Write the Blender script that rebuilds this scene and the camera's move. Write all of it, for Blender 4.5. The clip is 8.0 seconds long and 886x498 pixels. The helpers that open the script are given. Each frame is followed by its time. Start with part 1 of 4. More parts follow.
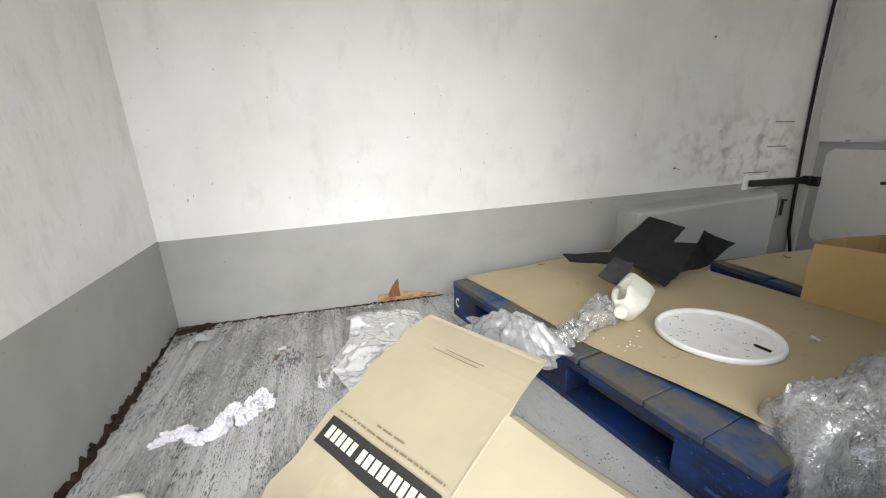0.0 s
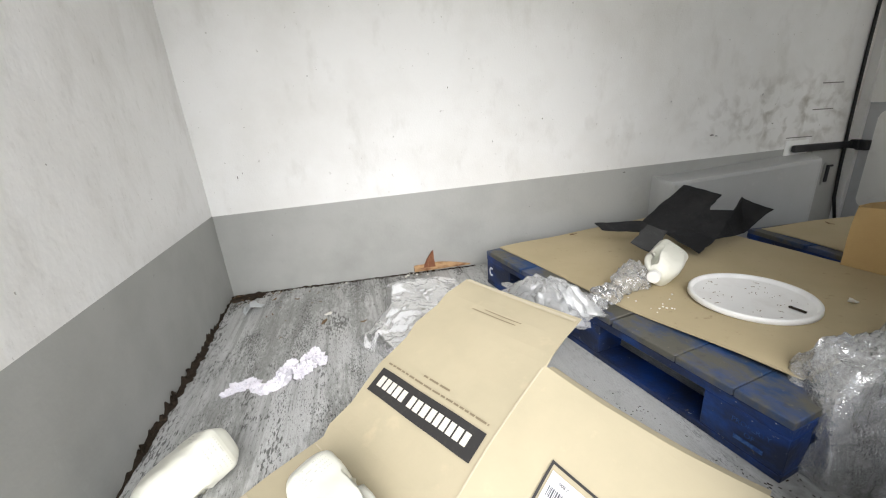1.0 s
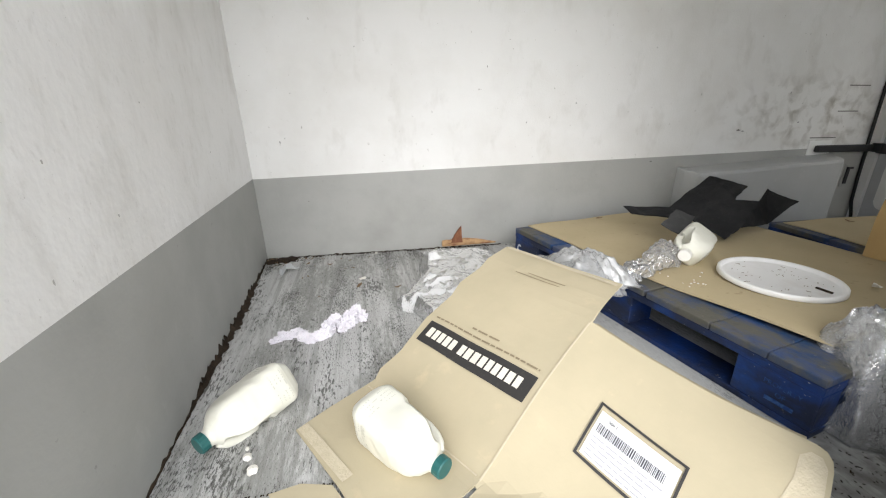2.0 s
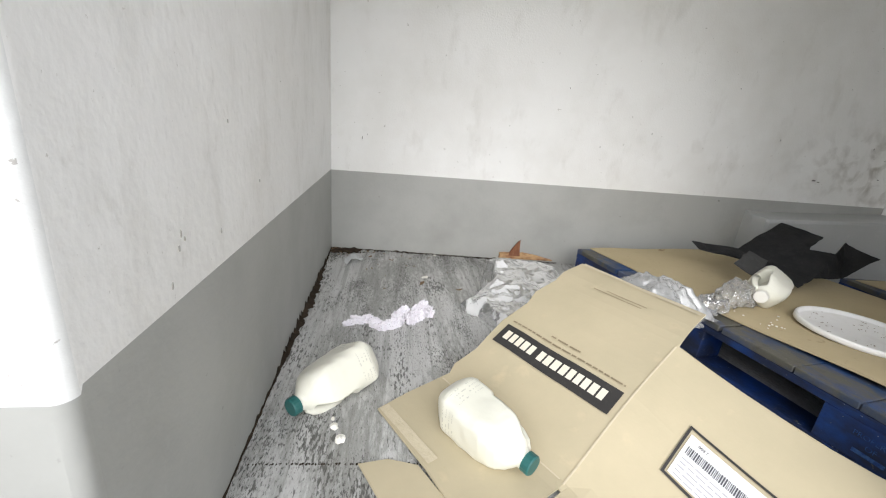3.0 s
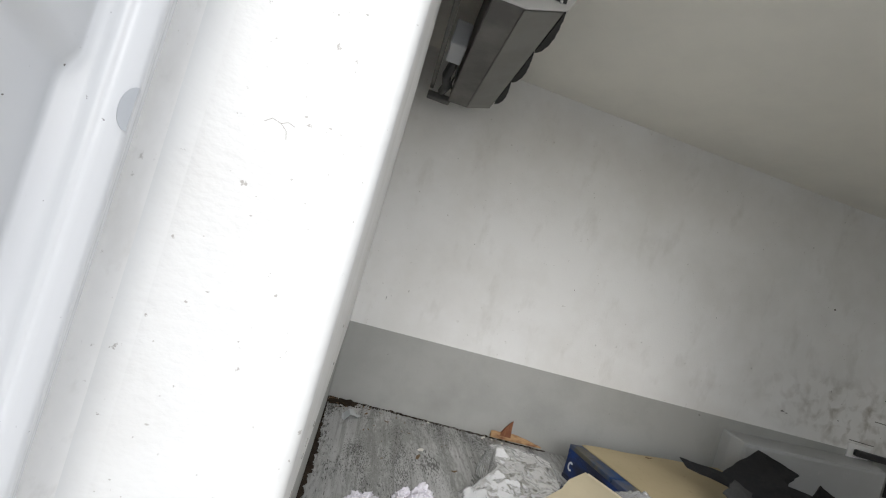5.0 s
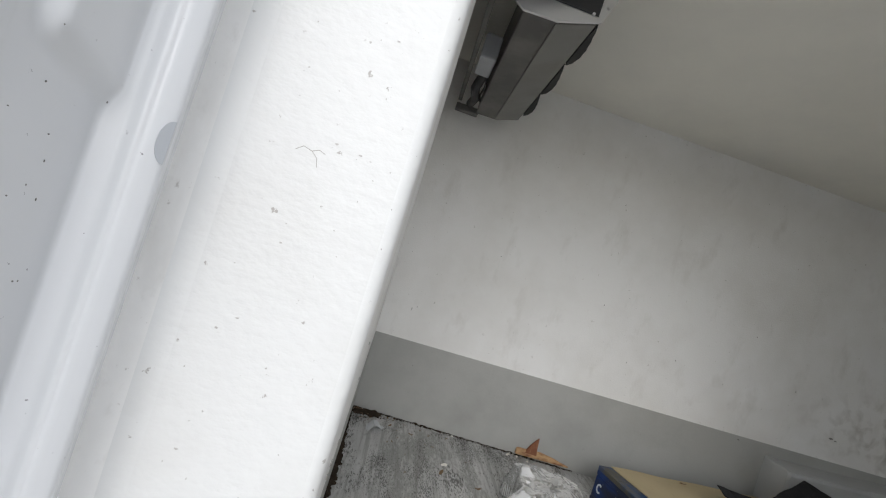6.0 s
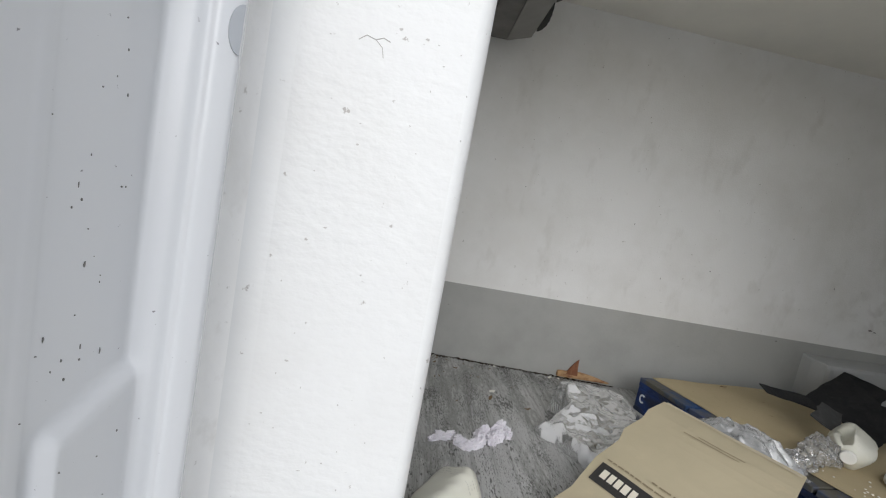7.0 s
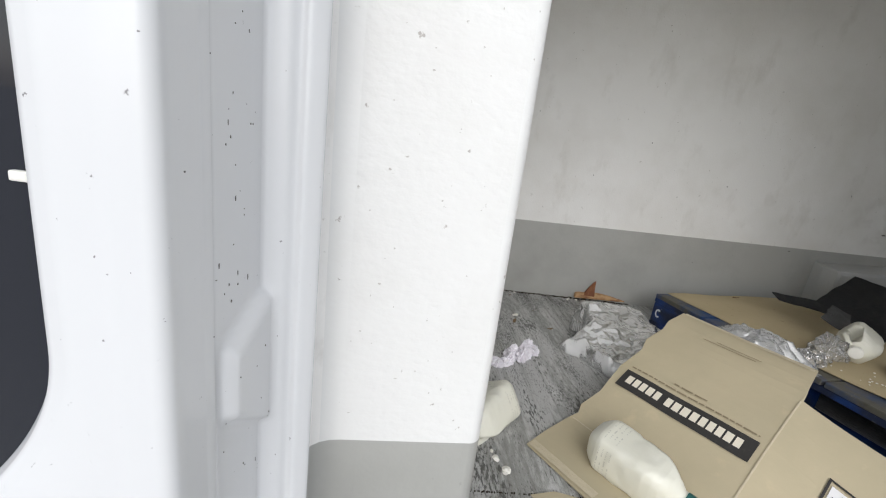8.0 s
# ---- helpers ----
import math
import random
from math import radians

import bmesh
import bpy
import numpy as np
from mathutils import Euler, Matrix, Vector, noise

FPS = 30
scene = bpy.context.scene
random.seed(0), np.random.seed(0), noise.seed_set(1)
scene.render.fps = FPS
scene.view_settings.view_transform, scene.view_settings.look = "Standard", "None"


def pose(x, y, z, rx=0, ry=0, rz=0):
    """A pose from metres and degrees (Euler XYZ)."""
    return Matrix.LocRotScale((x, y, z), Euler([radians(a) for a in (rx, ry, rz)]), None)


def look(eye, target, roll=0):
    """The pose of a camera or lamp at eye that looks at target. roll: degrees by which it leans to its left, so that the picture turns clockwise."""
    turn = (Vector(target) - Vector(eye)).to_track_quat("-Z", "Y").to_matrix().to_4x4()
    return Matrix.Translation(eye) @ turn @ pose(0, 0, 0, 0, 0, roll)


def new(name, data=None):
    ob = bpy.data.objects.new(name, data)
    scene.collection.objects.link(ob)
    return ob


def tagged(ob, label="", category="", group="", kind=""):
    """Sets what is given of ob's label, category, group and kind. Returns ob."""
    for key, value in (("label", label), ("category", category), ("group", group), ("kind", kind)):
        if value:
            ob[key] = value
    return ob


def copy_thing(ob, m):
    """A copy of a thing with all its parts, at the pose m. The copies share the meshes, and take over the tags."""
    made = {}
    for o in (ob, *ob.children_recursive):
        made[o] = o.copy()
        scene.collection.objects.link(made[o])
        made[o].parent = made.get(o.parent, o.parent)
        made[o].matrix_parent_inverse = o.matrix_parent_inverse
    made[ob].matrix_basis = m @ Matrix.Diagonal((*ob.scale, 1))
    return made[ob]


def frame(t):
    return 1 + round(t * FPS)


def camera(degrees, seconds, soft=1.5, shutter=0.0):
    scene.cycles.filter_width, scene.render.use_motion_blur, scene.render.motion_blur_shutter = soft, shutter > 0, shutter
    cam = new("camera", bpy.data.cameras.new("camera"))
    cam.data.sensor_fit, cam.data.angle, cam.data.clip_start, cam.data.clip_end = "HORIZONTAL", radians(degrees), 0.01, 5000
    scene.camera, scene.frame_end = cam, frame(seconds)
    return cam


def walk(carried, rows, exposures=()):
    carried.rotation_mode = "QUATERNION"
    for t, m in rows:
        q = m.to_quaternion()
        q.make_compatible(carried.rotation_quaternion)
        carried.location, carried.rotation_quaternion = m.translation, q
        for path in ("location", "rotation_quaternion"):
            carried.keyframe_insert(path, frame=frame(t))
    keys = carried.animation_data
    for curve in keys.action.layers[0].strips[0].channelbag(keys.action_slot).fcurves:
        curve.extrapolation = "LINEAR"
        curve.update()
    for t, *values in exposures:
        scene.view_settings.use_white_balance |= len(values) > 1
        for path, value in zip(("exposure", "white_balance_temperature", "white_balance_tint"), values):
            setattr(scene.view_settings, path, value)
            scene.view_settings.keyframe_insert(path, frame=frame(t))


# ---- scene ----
cam = camera(94.5, 8.0, soft=1.15)
PATH = [
    (0, (0.67, -1.835, 0.776), (1.178, 0.02, 0.226), -1.2),
    (0.5, (0.617, -1.885, 0.764), (0.936, -0.011, 0.142), -2.6),
    (1, (0.619, -1.897, 0.766), (0.99, -0.042, 0.119), -3.1),
    (1.5, (0.599, -1.902, 0.732), (1.033, -0.078, 0.034), -3.3),
    (2, (0.466, -1.949, 0.702), (0.834, -0.103, 0.026), 0.1),
    (2.2, (0.38, -1.962, 0.693), (0.679, -0.099, 0.032), 1.8),
    (2.75, (0.305, -1.965, 0.672), (0.57, -0.085, 0.052), 5.2),
    (3.3, (0.269, -1.959, 0.659), (0.557, -0.065, 0.087), 8.4),
    (3.5, (0.292, -1.948, 0.706), (0.632, -0.046, 0.188), 9.6),
    (4, (0.187, -1.928, 0.685), (0.585, -0.001, 0.324), 12.3),
    (4.5, (0.024, -1.991, 0.754), (0.368, -0.023, 0.655), 15.8),
    (4.7, (0.03, -2.033, 0.792), (0.346, -0.058, 0.769), 16.9),
    (5.8, (0.061, -2.053, 0.806), (0.246, -0.064, 0.904), 18.9),
    (6, (0.035, -2.036, 0.816), (0.178, -0.042, 0.862), 18.5),
    (6.5, (-0.057, -2.019, 0.757), (0.012, -0.022, 0.668), 15.6),
    (7, (-0.015, -2.02, 0.748), (0.133, -0.036, 0.54), 11.9),
    (7.5, (-0.014, -2.043, 0.77), (0.269, -0.093, 0.427), 8.9),
    (8, (-0.084, -2.04, 0.728), (0.096, -0.116, 0.213), 8.4),
]
EXPOSURES = [(0.0, 0.45, 6450, 10), (1.0, 0.48, 6450, 10), (1.5, 0.43, 6450, 10), (2.2, 0.34, 6450, 10), (3.5, 0.20, 6450, 10), (4.0, 0.20, 6430, 10), (4.5, -0.04, 6450, 10), (6.0, -0.54, 6400, 10), (6.5, -0.62, 6380, 10), (7.0, -0.58, 6370, 10), (8.0, -0.48, 6470, 10)]
SKY, SUN = 0.23, 1.55
walk(cam, [(t, look(eye, target, roll)) for t, eye, target, roll in PATH], EXPOSURES)

# ---- world, sun, exposure ----
world = bpy.data.worlds.new("overcast")
scene.world = world
world.use_nodes = True
wn, wl = world.node_tree.nodes, world.node_tree.links
wn.clear()
sky = wn.new("ShaderNodeTexSky")
sky.sky_type = "NISHITA"
sky.sun_disc = False
sky.sun_elevation, sky.sun_rotation = radians(36), radians(187)
sky.air_density, sky.dust_density, sky.ozone_density = 1.0, 2.0, 1.0
veil = wn.new("ShaderNodeHueSaturation")
veil.inputs["Saturation"].default_value = 0.3
back = wn.new("ShaderNodeBackground")
back.inputs["Strength"].default_value = SKY
wout = wn.new("ShaderNodeOutputWorld")
wl.new(sky.outputs[0], veil.inputs["Color"])
wl.new(veil.outputs[0], back.inputs["Color"])
wl.new(back.outputs[0], wout.inputs["Surface"])
sun = new("sun", bpy.data.lights.new("sun", "SUN"))
sun.data.energy, sun.data.angle, sun.data.color = SUN, radians(60), (0.94, 0.975, 1.0)
sun.matrix_world = look((0.1, -6.0, 4.8), (0.95, 0.0, 0.5))


# ---- materials ----
def material(name, base, rough=0.6, metal=0.0, spots=(), bump=0.0, bump_scale=60.0, stretch=(1, 1, 1), extra=None, spec=0.5):
    """Principled material: spots are (colour, scale, low, high, amount, stretch) noise layers over the base colour."""
    m = bpy.data.materials.new(name)
    m.use_nodes = True
    nt = m.node_tree
    n, l = nt.nodes, nt.links
    p = n["Principled BSDF"]
    p.inputs["Roughness"].default_value, p.inputs["Metallic"].default_value = rough, metal
    p.inputs["Specular IOR Level"].default_value = spec
    tc = n.new("ShaderNodeTexCoord")
    rgb = n.new("ShaderNodeRGB")
    rgb.outputs[0].default_value = (*base, 1)
    col = rgb.outputs[0]
    for k, (c, scale, lo, hi, amount, st) in enumerate(spots):
        mp = n.new("ShaderNodeMapping")
        mp.inputs["Scale"].default_value = st
        mp.inputs["Location"].default_value = (3.7 * k, 1.3 * k, 0.9 * k)
        l.new(tc.outputs["Object"], mp.inputs["Vector"])
        nz = n.new("ShaderNodeTexNoise")
        nz.inputs["Scale"].default_value, nz.inputs["Detail"].default_value, nz.inputs["Roughness"].default_value = scale, 6.0, 0.62
        l.new(mp.outputs[0], nz.inputs["Vector"])
        rp = n.new("ShaderNodeMapRange")
        rp.inputs["From Min"].default_value, rp.inputs["From Max"].default_value, rp.inputs["To Max"].default_value = lo, hi, amount
        l.new(nz.outputs[0], rp.inputs[0])
        mx = n.new("ShaderNodeMix")
        mx.data_type = "RGBA"
        l.new(rp.outputs[0], mx.inputs[0])
        l.new(col, mx.inputs[6])
        mx.inputs[7].default_value = (*c, 1)
        col = mx.outputs[2]
    if extra:
        col = extra(n, l, tc, col)
    l.new(col, p.inputs["Base Color"])
    if bump:
        mp = n.new("ShaderNodeMapping")
        mp.inputs["Scale"].default_value = stretch
        l.new(tc.outputs["Object"], mp.inputs["Vector"])
        nz = n.new("ShaderNodeTexNoise")
        nz.inputs["Scale"].default_value, nz.inputs["Detail"].default_value = bump_scale, 5.0
        l.new(mp.outputs[0], nz.inputs["Vector"])
        bp = n.new("ShaderNodeBump")
        bp.inputs["Strength"].default_value, bp.inputs["Distance"].default_value = bump, 0.004
        l.new(nz.outputs[0], bp.inputs["Height"])
        l.new(bp.outputs[0], p.inputs["Normal"])
    return m


def scuffed(centre, size, colour, amount=0.75, start=0.47):
    """A worn, dirty area with a soft rim round centre, broken up by noise."""
    def add(n, l, tc, col):
        mp = n.new("ShaderNodeMapping")
        mp.vector_type = "TEXTURE"
        mp.inputs["Location"].default_value, mp.inputs["Scale"].default_value = centre, size
        l.new(tc.outputs["Object"], mp.inputs["Vector"])
        ln = n.new("ShaderNodeVectorMath")
        ln.operation = "LENGTH"
        l.new(mp.outputs[0], ln.inputs[0])
        fall = n.new("ShaderNodeMapRange")
        fall.inputs["From Min"].default_value, fall.inputs["From Max"].default_value = 1.0, 0.3
        l.new(ln.outputs["Value"], fall.inputs[0])
        nz = n.new("ShaderNodeTexNoise")
        nz.inputs["Scale"].default_value, nz.inputs["Detail"].default_value, nz.inputs["Distortion"].default_value = 13.0, 8.0, 0.35
        l.new(tc.outputs["Object"], nz.inputs["Vector"])
        cut = n.new("ShaderNodeMapRange")
        cut.inputs["From Min"].default_value, cut.inputs["From Max"].default_value, cut.inputs["To Max"].default_value = start, start + 0.25, amount
        l.new(nz.outputs[0], cut.inputs[0])
        mul = n.new("ShaderNodeMath")
        mul.operation = "MULTIPLY"
        l.new(fall.outputs[0], mul.inputs[0])
        l.new(cut.outputs[0], mul.inputs[1])
        mx = n.new("ShaderNodeMix")
        mx.data_type = "RGBA"
        l.new(mul.outputs[0], mx.inputs[0])
        l.new(col, mx.inputs[6])
        mx.inputs[7].default_value = (*colour, 1)
        return mx.outputs[2]
    return add


def rubbed(layers):
    """Paint rubbed through in grains: fine grains that crowd together where a broad patchiness is high."""
    def add(n, l, tc, col):
        for k, (colour, broad, fine, lo, hi, amount, share) in enumerate(layers):
            got = []
            for scale, st in ((broad, (1.9, 0.6, 1)), (fine, (1.6, 0.42, 1))):
                mp = n.new("ShaderNodeMapping")
                mp.inputs["Scale"].default_value, mp.inputs["Location"].default_value = st, (2.3 * k + 0.7, 5.1 * k, 0)
                l.new(tc.outputs["Object"], mp.inputs["Vector"])
                nz = n.new("ShaderNodeTexNoise")
                nz.inputs["Scale"].default_value, nz.inputs["Detail"].default_value, nz.inputs["Roughness"].default_value = scale, 5.0, 0.65
                l.new(mp.outputs[0], nz.inputs["Vector"])
                got.append(nz.outputs[0])
            both = n.new("ShaderNodeMix")
            both.inputs[0].default_value = share
            l.new(got[0], both.inputs[2])
            l.new(got[1], both.inputs[3])
            cut = n.new("ShaderNodeMapRange")
            cut.inputs["From Min"].default_value, cut.inputs["From Max"].default_value, cut.inputs["To Max"].default_value = lo, hi, amount
            l.new(both.outputs[0], cut.inputs[0])
            mx = n.new("ShaderNodeMix")
            mx.data_type = "RGBA"
            l.new(cut.outputs[0], mx.inputs[0])
            l.new(col, mx.inputs[6])
            mx.inputs[7].default_value = (*colour, 1)
            col = mx.outputs[2]
        return col
    return add


def in_turn(*layers):
    """Several colour layers, one over the other."""
    def add(n, l, tc, col):
        for layer in layers:
            col = layer(n, l, tc, col)
        return col
    return add


ONE = (1, 1, 1)
WHITE_SIDE = material("white_lining_side", (0.84, 0.835, 0.82), 0.62, spec=0.3, spots=[((0.60, 0.58, 0.53), 1.6, 0.42, 0.75, 0.5, ONE), ((0.52, 0.50, 0.45), 7, 0.56, 0.8, 0.45, (1, 1, 0.5)), ((0.25, 0.22, 0.18), 60, 0.69, 0.72, 0.6, ONE)],
                      bump=0.25, bump_scale=150, extra=scuffed((2.95, -0.02, 0.64), (0.75, 1.0, 0.28), (0.30, 0.27, 0.22), 0.8))
WHITE_HEAD = material("white_lining_bulkhead", (0.87, 0.86, 0.845), 0.5, spots=[((0.66, 0.64, 0.60), 2.2, 0.45, 0.75, 0.5, ONE), ((0.52, 0.50, 0.46), 45, 0.58, 0.74, 0.28, (1, 1, 0.6)), ((0.34, 0.31, 0.27), 150, 0.67, 0.72, 0.5, (1, 1, 0.7)), ((0.60, 0.58, 0.54), 9, 0.52, 0.72, 0.4, (1, 1, 0.45))],
                      bump=0.35, bump_scale=70, stretch=(1, 1, 0.75))
WHITE_END = material("white_gelcoat", (0.77, 0.77, 0.76), 0.42, spots=[((0.68, 0.67, 0.65), 6, 0.5, 0.8, 0.5, ONE), ((0.33, 0.30, 0.27), 80, 0.68, 0.70, 0.7, ONE)], bump=0.34, bump_scale=62, stretch=(0.85, 0.85, 1.35))
GREY_BAND = material("grey_kick_paint", (0.385, 0.385, 0.365), 0.5, spots=[((0.27, 0.27, 0.25), 3, 0.45, 0.75, 0.6, ONE), ((0.46, 0.46, 0.45), 28, 0.64, 0.8, 0.4, (1, 1, 0.4)), ((0.16, 0.15, 0.14), 45, 0.68, 0.76, 0.5, ONE)], bump=0.15, bump_scale=90)
ARCH = material("grey_moulded_cover", (0.42, 0.425, 0.42), 0.45, spots=[((0.38, 0.38, 0.365), 4, 0.45, 0.75, 0.6, ONE), ((0.60, 0.60, 0.59), 22, 0.62, 0.8, 0.4, ONE), ((0.20, 0.19, 0.18), 45, 0.68, 0.76, 0.5, ONE)], bump=0.12, bump_scale=90)
CEIL = material("white_ceiling_lining", (0.88, 0.86, 0.79), 0.5, spots=[((0.70, 0.69, 0.65), 1.5, 0.4, 0.75, 0.6, ONE), ((0.3, 0.28, 0.25), 50, 0.74, 0.78, 0.5, ONE)], bump=0.1, bump_scale=120)
FLOOR = material("worn_grey_floor", (0.49, 0.49, 0.48), 0.6, spots=[((0.64, 0.64, 0.63), 5, 0.48, 0.62, 0.6, (2.2, 0.5, 1)), ((0.25, 0.25, 0.23), 13, 0.50, 0.62, 0.6, (4.0, 0.16, 1))],
                 bump=0.8, bump_scale=170, stretch=(1.5, 0.6, 1), extra=in_turn(rubbed([((0.22, 0.22, 0.20), 2.4, 60, 0.49, 0.56, 0.6, 0.40), ((0.075, 0.073, 0.066), 5.0, 95, 0.55, 0.585, 0.85, 0.55), ((0.05, 0.048, 0.044), 3.4, 190, 0.55, 0.585, 0.85, 0.55)]), scuffed((1.22, -1.12, 0.0), (0.55, 0.62, 1.0), (0.50, 0.50, 0.49), 0.85, 0.22), scuffed((1.55, -1.56, 0.0), (0.5, 0.34, 1.0), (0.12, 0.115, 0.10), 0.85, 0.40)))
BODY = material("white_van_paint", (0.73, 0.74, 0.76), 0.22, spots=[((0.67, 0.68, 0.70), 3, 0.5, 0.8, 0.4, ONE), ((0.12, 0.11, 0.12), 170, 0.70, 0.715, 0.8, ONE)])
DOOR_PAINT = material("white_door_paint", (0.86, 0.86, 0.84), 0.35, spots=[((0.50, 0.48, 0.44), 5, 0.55, 0.8, 0.6, ONE), ((0.2, 0.18, 0.16), 40, 0.7, 0.76, 0.6, ONE)])
DOOR_FRAME = material("pale_grey_door_frame", (0.50, 0.51, 0.53), 0.4, spots=[((0.36, 0.36, 0.36), 7, 0.5, 0.8, 0.6, ONE), ((0.2, 0.19, 0.18), 50, 0.68, 0.75, 0.5, ONE)])
GREY_METAL = material("grey_painted_metal", (0.45, 0.47, 0.50), 0.4, spots=[((0.36, 0.37, 0.39), 8, 0.5, 0.8, 0.5, ONE)])
RUBBER = material("black_rubber", (0.012, 0.012, 0.013), 0.6)
BLACK_MAT = material("black_felt", (0.017, 0.017, 0.018), 0.85, spots=[((0.042, 0.042, 0.042), 9, 0.5, 0.75, 0.6, ONE), ((0.06, 0.058, 0.055), 60, 0.6, 0.75, 0.5, ONE)], bump=0.5, bump_scale=220, spec=0.25)
# dusty felt of the tilted flap, made paler: the light on it is in the colour
LIT_DUSTY_MAT = material("lit_dusty_felt", (0.05, 0.05, 0.05), 0.9, spots=[((0.10, 0.10, 0.10), 25, 0.5, 0.75, 0.6, ONE)], bump=0.4, bump_scale=200, spec=0.25)
KRAFT = material("kraft_sheet", (0.465, 0.385, 0.24), 0.75, spots=[((0.39, 0.32, 0.195), 4, 0.4, 0.75, 0.6, ONE), ((0.22, 0.16, 0.09), 32, 0.63, 0.74, 0.7, ONE), ((0.46, 0.35, 0.21), 120, 0.5, 0.8, 0.4, (1, 6, 1))], bump=0.08, bump_scale=200, spec=0.25)
BOARD = material("brown_cardboard", (0.45, 0.392, 0.27), 0.75, spots=[((0.57, 0.49, 0.34), 3, 0.4, 0.75, 0.6, ONE), ((0.64, 0.53, 0.35), 14, 0.6, 0.8, 0.5, ONE), ((0.42, 0.31, 0.18), 60, 0.7, 0.78, 0.4, ONE)], bump=0.06, bump_scale=150, spec=0.25)
BOARD_RAW = material("torn_cardboard_edge", (0.56, 0.495, 0.365), 0.85, spots=[((0.48, 0.42, 0.30), 60, 0.45, 0.7, 0.6, ONE)], bump=0.4, bump_scale=200, spec=0.2)
INK = material("black_print", (0.030, 0.028, 0.027), 0.6, spots=[((0.07, 0.06, 0.05), 70, 0.55, 0.75, 0.6, ONE)])
INK_BAR = material("faded_black_print", (0.085, 0.085, 0.10), 0.7)
INK_SOFT = material("thin_black_print", (0.24, 0.19, 0.12), 0.7)
INK_GREY = material("grey_label_print", (0.38, 0.38, 0.40), 0.7)
PRINT_WHITE = material("pale_print", (0.74, 0.69, 0.58), 0.7)
PIT = material("pale_pit", (0.52, 0.50, 0.48), 0.7)
PAPER = material("white_label_paper", (0.80, 0.79, 0.80), 0.55)
TISSUE = material("white_tissue", (0.80, 0.775, 0.82), 0.9, spots=[((0.66, 0.63, 0.66), 20, 0.5, 0.8, 0.5, ONE)], bump=0.3, bump_scale=200, spec=0.1)
BLUE = material("blue_pallet_paint", (0.006, 0.034, 0.16), 0.5, spots=[((0.014, 0.085, 0.32), 8, 0.52, 0.75, 0.55, ONE), ((0.012, 0.016, 0.03), 6, 0.40, 0.56, 0.85, (1, 1, 2)), ((0.33, 0.27, 0.17), 38, 0.66, 0.75, 0.7, ONE), ((0.55, 0.55, 0.50), 75, 0.68, 0.71, 0.85, (0.6, 1, 1.5))], bump=0.35, bump_scale=90)
BLUE_TOP = material("worn_blue_deck", (0.012, 0.046, 0.13), 0.65, spots=[((0.105, 0.095, 0.065), 5, 0.37, 0.50, 0.9, (1, 1.5, 1)), ((0.015, 0.06, 0.22), 9, 0.5, 0.75, 0.7, (1, 2, 1)), ((0.22, 0.20, 0.15), 70, 0.64, 0.72, 0.6, ONE), ((0.05, 0.045, 0.04), 30, 0.58, 0.75, 0.7, ONE)], bump=0.4, bump_scale=80)
MILK = material("milk_plastic", (0.73, 0.72, 0.63), 0.34, spots=[((0.70, 0.69, 0.58), 9, 0.45, 0.8, 0.6, ONE), ((0.80, 0.79, 0.73), 25, 0.55, 0.75, 0.4, ONE)], bump=0.12, bump_scale=45)
EMBOSS = material("moulded_marks", (0.56, 0.55, 0.49), 0.5)
GREEN = material("green_cap_plastic", (0.018, 0.11, 0.105), 0.4)
CAP_WHITE = material("white_cap_plastic", (0.84, 0.83, 0.78), 0.4)
LID = material("white_lid_plastic", (0.87, 0.86, 0.84), 0.4, spots=[((0.62, 0.58, 0.53), 8, 0.5, 0.8, 0.5, ONE), ((0.30, 0.20, 0.15), 55, 0.69, 0.75, 0.6, ONE)])
DIRT = material("dark_dirt", (0.036, 0.027, 0.020), 0.95, spots=[((0.08, 0.055, 0.035), 40, 0.5, 0.75, 0.7, ONE)], bump=0.8, bump_scale=150, spec=0.1)
LEAF = material("dry_debris", (0.20, 0.13, 0.07), 0.9)
WOOD_DARK = material("red_brown_wood", (0.20, 0.075, 0.035), 0.8, spots=[((0.34, 0.17, 0.08), 40, 0.5, 0.7, 0.6, (3, 1, 1))], bump=0.5, bump_scale=90)
WOOD = material("broken_wood", (0.48, 0.30, 0.15), 0.75, spots=[((0.16, 0.05, 0.02), 14, 0.42, 0.62, 0.85, (1, 1, 3)), ((0.6, 0.4, 0.22), 30, 0.55, 0.75, 0.6, (4, 1, 1))], bump=0.6, bump_scale=60)
CHIP = material("pale_flake", (0.60, 0.62, 0.63), 0.7)
CRUMB = material("white_crumb", (0.82, 0.80, 0.74), 0.7)
SILVER = material("brushed_metal", (0.62, 0.62, 0.62), 0.35, metal=0.9)
UNIT = material("dusty_grey_casing", (0.115, 0.11, 0.105), 0.6, spots=[((0.26, 0.25, 0.23), 5, 0.4, 0.75, 0.7, ONE)])
SMUDGE = material("grey_smudge", (0.42, 0.40, 0.37), 0.7)
UNIT_LIGHT = material("grey_casing_lip", (0.24, 0.235, 0.22), 0.6, spots=[((0.17, 0.165, 0.15), 6, 0.4, 0.75, 0.6, ONE)])
BLACK_PLASTIC = material("black_plastic", (0.015, 0.015, 0.017), 0.45)
# ground out of view, its pale colour chosen to throw light up to the ceiling
BOUNCE_GROUND = material("pale_bounce_ground", (0.57, 0.565, 0.545), 0.9, spots=[((0.40, 0.395, 0.38), 60, 0.4, 0.7, 0.7, ONE)], bump=0.5, bump_scale=120)
TINTED = material("dark_tinted_glass", (0.012, 0.014, 0.022), 0.05, spec=0.6)


